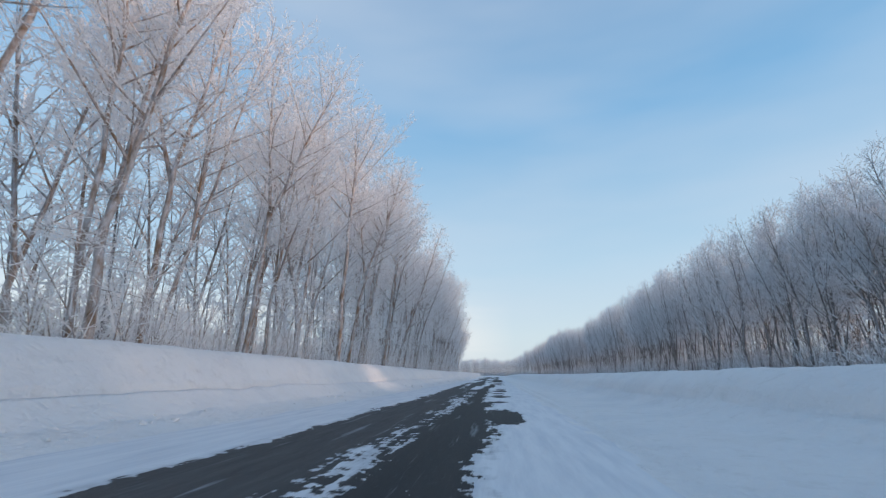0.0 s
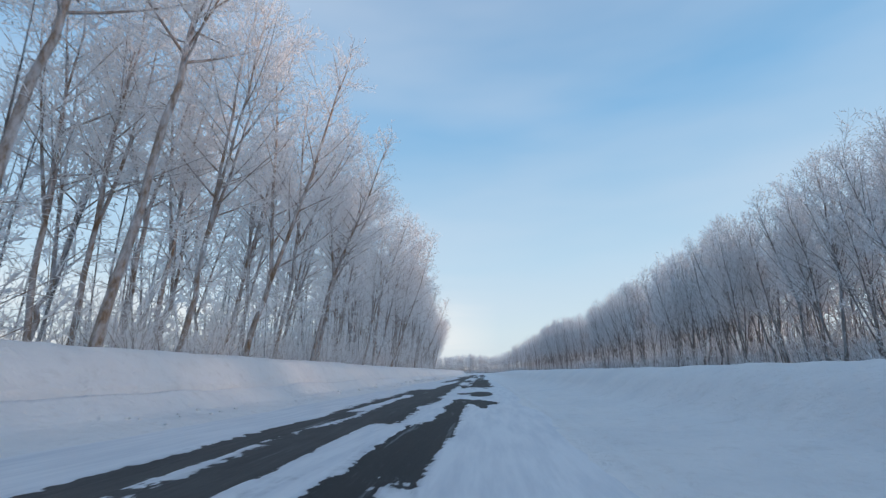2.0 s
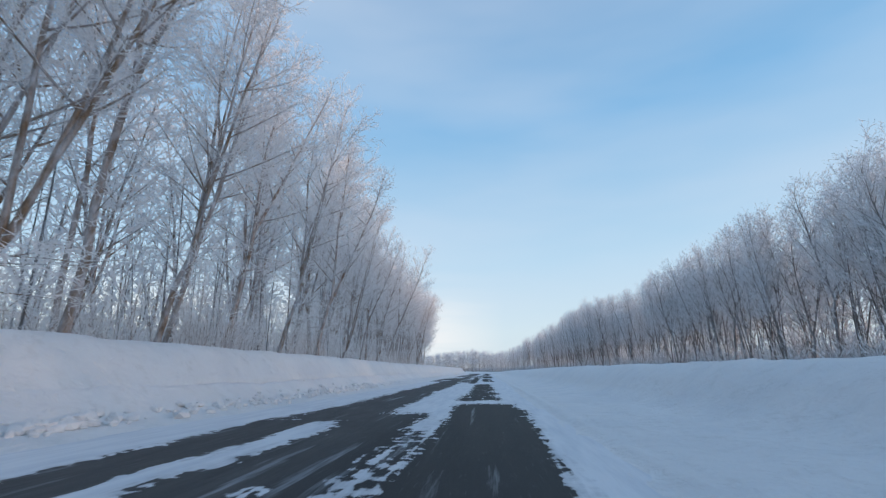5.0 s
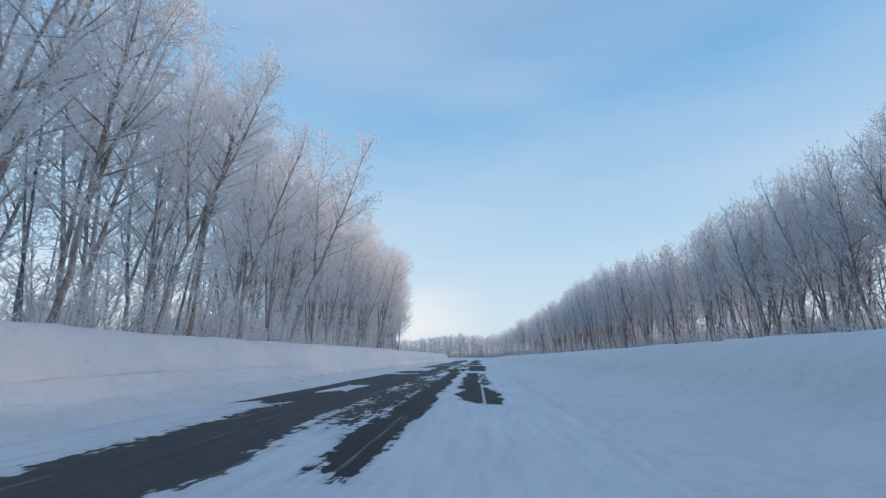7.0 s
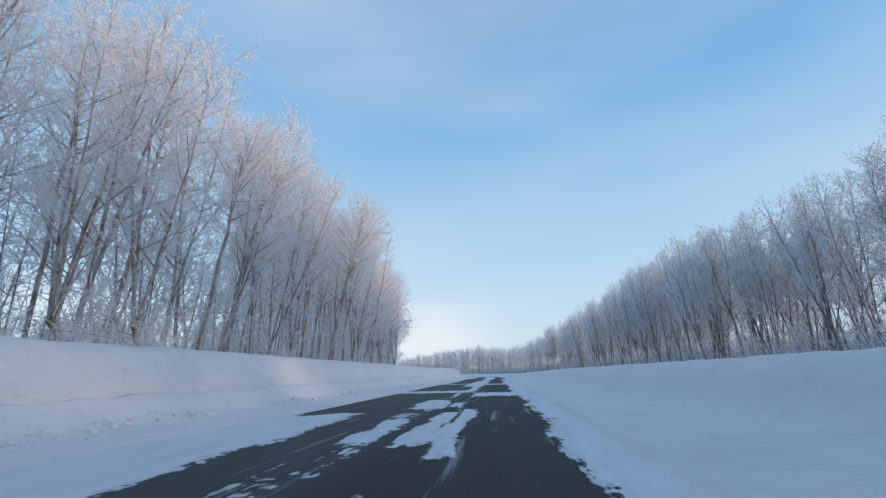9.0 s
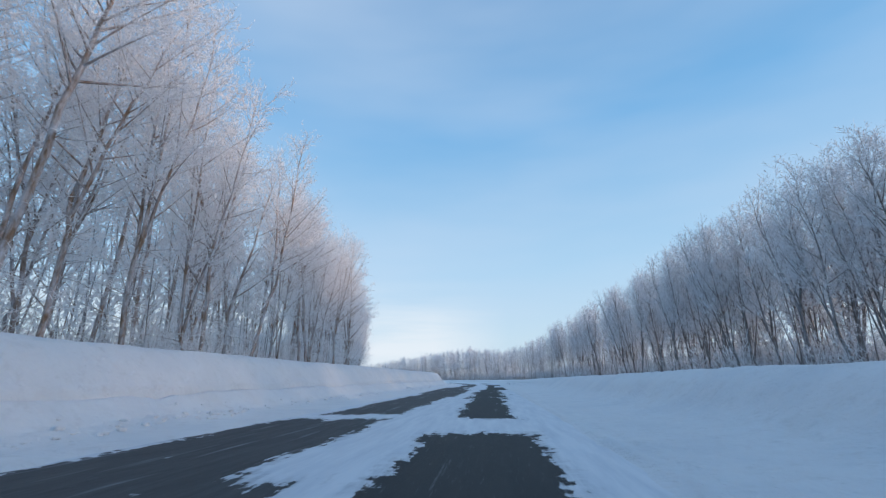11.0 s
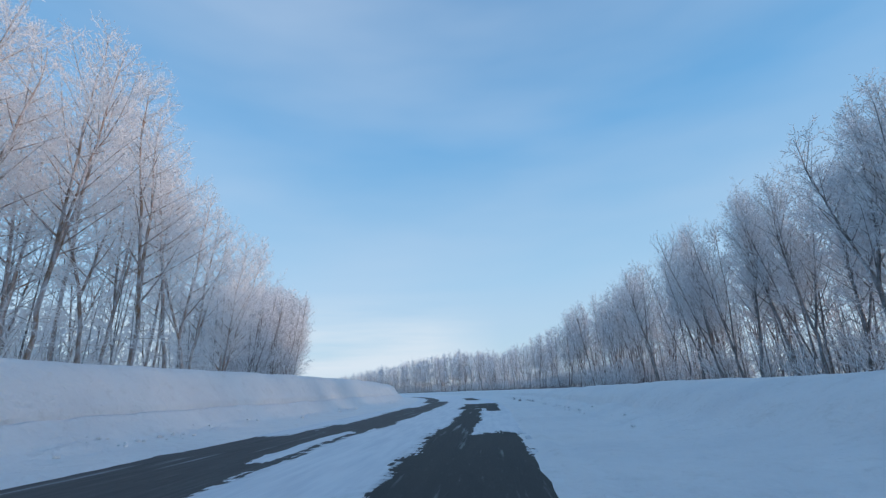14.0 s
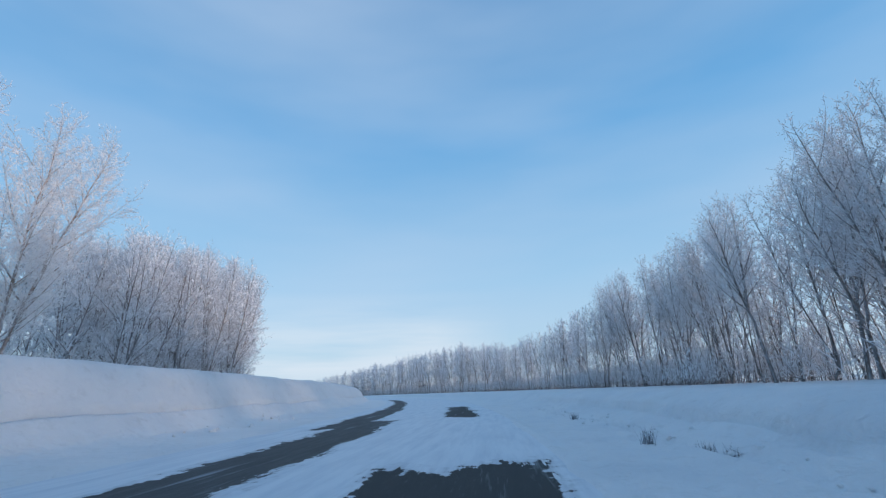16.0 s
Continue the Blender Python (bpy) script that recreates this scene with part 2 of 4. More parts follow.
def relief(x, y, seed=0, octaves=4):
    """Smooth noise between -1 and 1 over the plan, with unit wavelength."""
    x, y = np.broadcast_arrays(np.asarray(x, float), np.asarray(y, float))
    total, weight, norm = np.zeros(x.shape), 1.0, 0.0
    for k in range(octaves):
        i, j = np.floor(x), np.floor(y)
        fx, fy = x - i, y - j
        fx, fy = fx * fx * (3 - 2 * fx), fy * fy * (3 - 2 * fy)
        a, c = lattice(i, j, seed + k), lattice(i + 1, j, seed + k)
        d, e = lattice(i, j + 1, seed + k), lattice(i + 1, j + 1, seed + k)
        total += weight * ((a + (c - a) * fx) * (1 - fy) + (d + (e - d) * fx) * fy)
        norm, weight, x, y = norm + weight, weight * 0.5, x * 2.03 + 7.1, y * 2.03 + 3.7
    return total / norm * 2 - 1


def left_height(s):
    return np.interp(s, [0, 90, 155, 200, 260, 320, 400], [2.0, 1.95, 2.12, 2.28, 2.36, 2.55, 2.3])


def left_shift(s):
    return np.interp(s, [0, 130, 165, 200, 330, 400], [0, 0, -1.5, -1.0, -1.2, -1.2])


def right_height(s):
    return np.interp(s, [0, 60, 110, 152, 190, 240, 270, 300, 306, 308.5, 311, 330, 380], [1.38, 1.3, 1.45, 1.58, 1.45, 1.4, 1.25, 1.12, 1.1, 0.9, 0.98, 0.92, 0.9])


def bank_offset(s):
    """How far the left bank's foot wanders from its mean line."""
    return left_shift(s) + relief(s / 9, s * 0, 5) * 0.25


def ground_z(s, u):
    """Height of the snow: plough-cut banks beside the road, flat fields behind them."""
    s, u = np.broadcast_arrays(np.asarray(s, float), np.asarray(u, float))
    hl, hr = left_height(s), right_height(s)
    v = np.where(u < 0, np.minimum(u - bank_offset(s), -7.2), u + relief(s / 7, s * 0, 6) * 0.2 * (u > 3))
    left_u = [-226, -218, -120, -40, -17, -14, -10.7, -10.2, -9.8, -9.25, -9.1, -9.02, -8.94, -8.55, -8.1, -7.7, -7.2]
    left_k = [-0.8, 0.40, 0.42, 0.45, 0.55, 0.86, 1.0, 0.985, 0.88, 0.52, 0.45, 0.40, 0.385, 0.24, 0.10, 0.06, 0.035]
    right_u = [1.6, 2.4, 3.4, 4.7, 5.1, 5.5, 6.15, 6.8, 7.5, 9, 14, 20, 60, 120, 218, 226]
    right_k = [0.01, 0.03, 0.05, 0.11, 0.18, 0.31, 0.70, 0.94, 1.0, 0.97, 0.75, 0.65, 0.62, 0.6, 0.6, -1.2]
    z = np.where(u < 0, np.interp(v, left_u, left_k) * hl, np.interp(v, right_u, right_k) * hr)
    bank = np.clip((np.abs(u + 0.8) - 4.2) / 4, 0, 1)
    lumps = np.where(u < 0, 0.055, 0.05) * relief(s / 3.1, u / 2.3, 11) + np.where(u < 0, 0.05, 0.02) * relief(s / 0.9, u / 0.7, 23, 3)
    z = z + lumps * bank * np.where(np.abs(u) > 16, 2.0, 1.0) + 0.012 * relief(s / 0.7, u / 0.5, 31, 2)
    z = z + 0.035 * relief(s / 22, u / 0.42, 91, 2) * np.clip((u - 1.6) / 0.6, 0, 1) * np.clip((6.5 - u) / 2, 0, 1)
    z = z + 0.07 * relief(s / 0.6, u / 0.5, 101, 2) * np.exp(-((v - 7.3) / 0.6) ** 2) * (u > 0)  # crumbs on the right crest
    z = z + (0.055 * np.exp(-((u - 2.05 - 0.06 * relief(s / 9, s * 0, 103)) / 0.11) ** 2) - 0.03 * np.exp(-((u - 2.35) / 0.1) ** 2)) * (u > 0)  # a ridge beside the wheel track
    # a groove left by the plough's wing, and crumbled snow at the foot of both banks
    groove = np.clip(relief(s / 16, s * 0 + 2, 71, 2) * 2.5 + 1.5, 0, 1)
    z = z - 0.36 * groove * np.exp(-((v + 9.0 + 0.06 * relief(s / 2.5, s * 0, 73)) / 0.06) ** 2) * (u < 0)
    crumbs = np.clip(relief(s / 0.45, u / 0.4, 81, 2) * 1.7 - 0.15, 0, 1) * np.clip(relief(s / 11, s * 0 + 5, 83, 2) * 1.5 + 0.6, 0, 1)
    z = z + 0.2 * crumbs * np.exp(-((v + 7.75) / 0.35) ** 2) * (u < 0)
    pits = np.clip(relief(s / 1.7, u / 0.55, 97, 2) * 2.2 - 0.95, 0, 1) * np.clip(relief(s / 14, u / 3, 99, 2) * 2 + 0.7, 0, 1)
    z = z - 0.16 * pits * np.clip((-7.6 - v) / 0.3, 0, 1) * np.clip((v + 10.6) / 0.4, 0, 1) * (u < 0)
    broken = np.clip((s - 285) / 12, 0, 1) * np.clip((345 - s) / 8, 0, 1) * (u > 0)
    z = z - 0.24 * np.exp(-((v - 5.75 - 0.12 * relief(s / 3, s * 0, 75)) / 0.09) ** 2) * (u > 0) * np.maximum(np.clip((40 - s) / 12, 0, 1), broken)
    rows = relief(s / 9, u / 0.24, 105, 2) * 0.075 + np.minimum(relief(s / 0.8, u / 0.35, 107, 2), 0) * 0.14
    z = z + rows * broken * np.clip((u - 2.7) / 0.5, 0, 1) * np.clip((6.2 - u) / 0.6, 0, 1)
    z = z - 0.12 * np.exp(-((v - 4.45 - 0.08 * relief(s / 2, s * 0, 77)) / 0.1) ** 2) * broken + 0.07 * crumbs * broken * np.exp(-((v - 4.7) / 0.25) ** 2)
    return z


def mesh_of(name, verts, faces, mats, smooth=False):
    me = bpy.data.meshes.new(name)
    me.from_pydata(verts if isinstance(verts, list) else verts.tolist(), [], faces if isinstance(faces, list) else faces.tolist())
    for m in mats if isinstance(mats, (list, tuple)) else [mats]:
        me.materials.append(m)
    if smooth:
        me.shade_smooth()
    me.update()
    return me


def grid_faces(rows, cols, start=0):
    i = np.arange((rows - 1) * cols).reshape(rows - 1, cols)[:, :-1].ravel() + start
    return np.stack([i, i + 1, i + 1 + cols, i + cols], 1)


# ---- ground: one sheet of snow ----
def build_ground():
    s = np.concatenate([np.arange(-60, -8, 4.0), np.arange(-8, 345, 0.46), np.arange(345, 480, 1.2), np.arange(480, 900, 6.0)])
    far_left = [-226, -218, -160, -120, -80, -60, -45, -35, -28, -22, -18]
    bank = np.concatenate([[-15, -13.5, -12.5], np.arange(-11.9, -9.3, 0.28), np.arange(-9.25, -8.7, 0.07), np.arange(-8.65, -7.1, 0.13)])
    across = np.concatenate([[-6.9, -6.2, -3, 0, 1.2], np.arange(1.6, 2.55, 0.1), np.arange(2.6, 4.45, 0.15), np.arange(4.5, 6.4, 0.14), np.arange(6.45, 9.4, 0.28),
                             [10, 11.5, 14, 18, 24, 30, 38, 50, 70, 100, 140, 180, 218, 226]])
    shift = bank_offset(s)[:, None]
    U = np.concatenate([np.tile(far_left, (len(s), 1)), bank[None, :] + shift, np.tile(across, (len(s), 1))], 1)
    u = U[0]
    S = np.repeat(s[:, None], U.shape[1], 1)
    Z = np.where((U < -6.5) | (U > 1.5), ground_z(S, U), -0.09)
    x, y, _ = on_line(S, U)
    top = np.stack([x, y, Z], -1).reshape(-1, 3)
    a = np.linspace(0, 2 * np.pi, 64, endpoint=False)
    rings = [np.stack([-60 + r * np.cos(a), 300 + r * np.sin(a), np.full(64, -1.2)], -1) for r in (5, 400, 900, 2000, 4200)]
    faces = grid_faces(len(s), len(u)).tolist()
    base = len(top)
    for k in range(4):
        for i in range(64):
            j = (i + 1) % 64
            faces.append([base + k * 64 + i, base + k * 64 + j, base + k * 64 + 64 + j, base + k * 64 + 64 + i][::-1])
    faces.append([base + i for i in range(64)])
    ground = new("ground", mesh_of("ground", np.concatenate([top, *rings]), faces, SNOW, True))
    tagged(ground, "deep white snow with plough-cut banks along the road", "snow", kind="structure")


build_ground()

# ---- road: asphalt half covered by packed snow ----
BARE = []


def bare(s0, s1, u0, u1, strength=1.0):
    """A stretch of the carriageway where the asphalt shows."""
    BARE.append((s0, s1, u0, u1, strength))


# opposing lane
bare(-8, 20, -4.3, -2.4, 0.8)
bare(18, 42, -4.2, -2.3, 0.7)
bare(36, 62, -4.35, -3.6, 0.9)
bare(34, 43, -3, -1.1, 0.9)
bare(43, 60, -3.4, -1.9, 0.9)
bare(58, 76, -4.55, -1.9, 0.75)
bare(74, 90, -3.5, -2, 0.9)
bare(87, 108, -3.15, -2.4, 0.75)
bare(100, 104.2, -5.2, -4.1, 1)
bare(106, 114, -5.2, -4.0, 0.9)
bare(107, 116, -3.4, -1.7, 0.7)
bare(114, 152, -5, -2.8, 0.6)
bare(150, 158, -5, -3.1, 1)
bare(156, 177, -6.7, -3.2, 1)
bare(175, 181, -4.2, -3.2, 0.9)
bare(179, 184.8, -6.5, -3.2, 0.9)
bare(183.5, 200, -4.3, -3.0, 0.9)
bare(198, 213.5, -6.9, -2.5, 1)
bare(217, 227, -7, -2.3, 0.8)
bare(226, 236, -6.6, -3.2, 0.7)
bare(238, 256, -6, -3.2, 0.6)
bare(254, 263, -5.8, -2.6, 1)
bare(262, 275, -6.4, -2.4, 0.95)
bare(275.5, 290.5, -6.7, -4.6, 0.9)
bare(275.5, 295, -5.4, -3.1, 0.9)
bare(292, 313, -5.0, -2.9, 0.9)
bare(304, 313, -5.3, -3.2, 0.9)
bare(311, 330, -4.6, -2.8, 0.85)
bare(326, 347, -5.5, -3.9, 0.85)
bare(347, 400, -5.6, -4.2, 0.5)
bare(308, 312, -7.3, -6.8, 0.6)
# strips where asphalt shows through in specks
bare(-8, 24, -2.7, -1.7, 0.12)
bare(20, 36, -2.6, -0.7, 0.1)
bare(92, 112, -2.2, -0.9, 0.02)
bare(150, 182, -3.4, -1.7, 0.06)
bare(182, 206, -3.4, -1.0, 0.1)
bare(250, 266, -1.6, 0.9, 0.05)
# near lane, inner wheel
bare(-8, 21, -1.9, -0.5, 0.8)
bare(20, 52, -1.6, -0.8, 0.6)
bare(46, 61, -1.1, -0.4, 0.9)
bare(60.8, 62.6, -1.05, -0.35, 1)
bare(78, 84, -1.7, -1, 0.7)
bare(84, 108, -1.8, -1, 0.08)
bare(148, 180, -1.9, -1.1, 0.7)
bare(179.5, 213, -2.35, -1.45, 0.75)
bare(182.6, 183.3, -1.5, -0.95, 1)
bare(252, 264, -1.3, -0.2, 0.8)
# near lane, outer wheel
bare(67.2, 69.4, -1.25, -0.3, 0.5)
bare(12, 16.8, -0.5, 0.5, 1)
bare(21, 22, -0.6, 0.2, 1)
bare(25.6, 27.6, -0.5, 0.5, 1)
bare(28, 28.7, -0.5, 0.1, 1)
bare(30, 31.6, -0.45, 0.35, 1)
bare(34.4, 38.2, -0.4, 0.6, 1)
bare(39.2, 41.8, -0.25, 0.5, 1)
bare(58.8, 61.8, -0.5, 0.68, 1)
bare(57, 59.4, -0.05, 0.32, 1)
bare(65, 71, -0.5, 0.75, 1)
bare(76.8, 77.8, 0.1, 0.65, 1)
bare(77.7, 78.4, -0.8, -0.5, 1)
bare(80, 120, -1, 0.95, 1)
bare(122, 146, -1, 0.4, 0.4)
bare(155, 161.5, -0.55, 0.65, 1)
bare(161, 178.5, -0.65, 0.15, 1)
bare(163, 176, 0.2, 0.65, 0.13)
bare(182.8, 200, -0.5, 0.75, 1)
bare(185.6, 208, -1.35, 0.95, 1)
bare(212.7, 232, -1.5, 0.8, 0.95)
bare(236, 252, -1.2, 0.5, 0.6)
bare(253, 274, -1.2, 0.55, 1)
bare(272.5, 288.6, -0.7, 1.65, 1)
bare(287.5, 306, -0.65, 0.4, 0.95)
bare(302, 310, 0.7, 1.5, 1)
bare(306, 316.2, -1.0, 1.5, 1)
bare(331, 345, -0.6, 0.9, 0.8)
bare(256.8, 258, 1.2, 1.55, 1)
bare(265.4, 266.3, 1.3, 1.6, 1)


COVER = []


def cover(s0, s1, u0, u1):
    """An island of packed snow on bare asphalt."""
    COVER.append((s0, s1, u0, u1))


cover(56, 67, -4.0, -3.5)
cover(190, 199, -1.25, -0.75)
cover(285, 291, -3.9, -3.4)
cover(200, 205, -3.3, -2.0)
cover(191.5, 196, -3.0, -2.4)
cover(191, 198, -1.9, -1.3)
cover(200.5, 203, -1.9, -1.4)
cover(173, 181, -2.6, -2.0)
cover(160, 164, -5.6, -4.6)
cover(88, 100, -2.2, -1.4)
cover(40, 52, -2.4, -1.5)


def build_road():
    s = np.concatenate([np.arange(-12, 345, 0.45), np.arange(345, 420, 0.8), np.arange(420, 720, 4.0)])
    u = np.arange(-7.4, 2.25, 0.14)
    S, U = np.meshgrid(s, u, indexing="ij")
    field = np.full(S.shape, -0.9)
    wave = S + 0.7 * relief(U / 0.55, S / 5, 43, 2), U + 0.22 * relief(S / 1.7, U / 1.5, 45, 3)
    S0, U0, (S, U) = S, U, wave
    for s0, s1, u0, u1, k in BARE:
        soft, thin = min(1.2, 0.35 * (s1 - s0)), min(0.5, 0.35 * (u1 - u0))
        inside = np.minimum(np.minimum(S - s0, s1 - S) / soft, np.minimum(U - u0, u1 - U) / thin)
        if s1 - s0 < 7:  # short spots are rounded
            inside = 2.4 * (1 - np.hypot((S - (s0 + s1) / 2) / (s1 - s0) * 1.9, (U - (u0 + u1) / 2) / (u1 - u0) * 1.9)) + 0.55 * relief(S / 0.9, U / 0.35, 49, 2)
        field = np.maximum(field, np.where(inside > 0, np.minimum(inside, 0.8) * k, np.maximum(inside * 0.8, -0.9)))
    for s0, s1, u0, u1 in COVER:
        inside = np.minimum(np.minimum(S - s0, s1 - S) / 0.8, np.minimum(U - u0, u1 - U) / 0.2)
        field = np.minimum(field, np.clip(-inside, -0.5, 0.9))
    S, U = S0, U0
    field = field + 0.34 * relief(S / 2.6, U / 0.6, 41, 3) + 0.16 * relief(S / 1.6, U / 0.22, 47, 2)
    cover = np.clip(0.5 - field * 2.0, 0, 1)
    Z = 0.0 + 0.022 * cover + 0.012 * relief(S / 6, U / 1.4, 3, 2) * cover
    x, y, _ = on_line(S, U)
    me = mesh_of("road", np.stack([x, y, Z], -1).reshape(-1, 3), grid_faces(len(s), len(u))[:, ::-1], ROAD, True)
    me.attributes.new("bare", "FLOAT", "POINT").data.foreach_set("value", field.ravel().astype(np.float32))
    tagged(new("road", me), "asphalt road with bare wheel tracks between packed snow", "road", kind="structure")


build_road()


# ---- trees under hoar frost ----
class Pile:
    """Gathers tubes, strips and twigs into one mesh."""

    def __init__(self):
        self.v, self.quads, self.tris, self.n = [], [], [], 0

    def add(self, v, quads=None, tris=None):
        v = np.asarray(v, float).reshape(-1, 3)
        if quads is not None and len(quads):
            self.quads.append(np.asarray(quads) + self.n)
        if tris is not None and len(tris):
            self.tris.append(np.asarray(tris) + self.n)
        self.v.append(v)
        self.n += len(v)

    def tubes(self, lines, radii, sides):
        """Round stems: lines is stems x points x 3, radii is stems x points."""
        lines, radii = np.asarray(lines, float), np.asarray(radii, float)
        way = np.gradient(lines, axis=1)
        way /= np.linalg.norm(way, axis=2, keepdims=True) + 1e-9
        ref = np.where(np.abs(way[..., 2:3]) > 0.9, [1.0, 0, 0], [0, 0, 1.0])
        a = np.cross(way, ref)
        a /= np.linalg.norm(a, axis=2, keepdims=True) + 1e-9
        b = np.cross(way, a)
        t = np.arange(sides) * 2 * np.pi / sides
        ring = a[:, :, None] * np.cos(t)[:, None] + b[:, :, None] * np.sin(t)[:, None]
        v = lines[:, :, None] + radii[:, :, None, None] * ring
        k, m = lines.shape[:2]
        i = np.arange(k * m * sides).reshape(k, m, sides)
        low, high = i[:, :-1], i[:, 1:]
        self.add(v, np.stack([low, np.roll(low, -1, 2), np.roll(high, -1, 2), high], -1).reshape(-1, 4))

    def spikes(self, base, tip, width, rng):
        way = tip - base
        side = np.cross(way, rng.normal(size=way.shape))
        side *= (np.asarray(width) / 2)[:, None] / (np.linalg.norm(side, axis=1, keepdims=True) + 1e-9)
        self.add(np.stack([base - side, base + side, tip], 1), tris=np.arange(len(base) * 3).reshape(-1, 3))

    def arrays(self):
        none = np.zeros((0, 1), int)
        return (np.concatenate(self.v), np.concatenate(self.quads) if self.quads else none.reshape(0, 4), np.concatenate(self.tris) if self.tris else none.reshape(0, 3))


def mesh_from(name, v, quads, tris, mats, smooth=False, marks=None):
    me = bpy.data.meshes.new(name)
    me.vertices.add(len(v))
    me.vertices.foreach_set("co", np.ascontiguousarray(v, np.float32).ravel())
    me.loops.add(quads.size + tris.size)
    me.loops.foreach_set("vertex_index", np.concatenate([quads.ravel(), tris.ravel()]).astype(np.int32))
    me.polygons.add(len(quads) + len(tris))
    me.polygons.foreach_set("loop_start", np.concatenate([np.arange(len(quads)) * 4, quads.size + np.arange(len(tris)) * 3]).astype(np.int32))
    for m in mats if isinstance(mats, (list, tuple)) else [mats]:
        me.materials.append(m)
    if marks is not None:
        me.polygons.foreach_set("material_index", marks.astype(np.int32))
    me.update(calc_edges=True)
    if smooth:
        me.shade_smooth()
    return me


def unit(a):
    return a / (np.linalg.norm(a, axis=-1, keepdims=True) + 1e-9)


def offshoots(rng, stem, per_metre, first, angle, ratio, shortest, rise=0.1, wild=0.12):
    """Side shoots that leave curved stems (foot, way, length, bend) in a spiral, longest near the stem's foot."""
    foot, way, long, bend = stem
    count = np.maximum(1, np.round(long * per_metre + rng.uniform(-0.5, 0.5, len(long)))).astype(int)
    i = np.repeat(np.arange(len(long)), count)
    k = np.arange(len(i)) - np.repeat(np.cumsum(count) - count, count)
    t = first + (1 - first) * (k + rng.random(len(i))) / count[i]
    at = foot[i] + (way[i] * t[:, None] + bend[i] * (t ** 2)[:, None]) * long[i][:, None]
    along = unit(way[i] + 2 * bend[i] * t[:, None])
    a = unit(np.cross(along, np.array([0.13, 0.31, 0.94])))
    b = np.cross(along, a)
    turn = 2.4 * k + rng.uniform(0, 6.28, len(long))[i] + rng.normal(0, 0.5, len(i))
    lean = np.radians(angle + rng.normal(0, 9, len(i)))
    out = along * np.cos(lean)[:, None] + (a * np.cos(turn)[:, None] + b * np.sin(turn)[:, None]) * np.sin(lean)[:, None]
    size = (ratio * long[i] * (1.12 - t) + shortest) * rng.uniform(0.65, 1.3, len(i))
    sway = np.array([0, 0, rise]) * rng.uniform(0.3, 1.5, (len(i), 1)) + rng.normal(0, wild, (len(i), 3))
    return at, unit(out), size, sway


def stem_lines(stem, points):
    foot, way, long, bend = stem
    t = np.linspace(0, 1, points)[None, :, None]
    return foot[:, None] + (way[:, None] * t + bend[:, None] * t ** 2) * long[:, None, None]


def stem_tips(stem):
    foot, way, long, bend = stem
    return foot + (way + bend) * long[:, None]


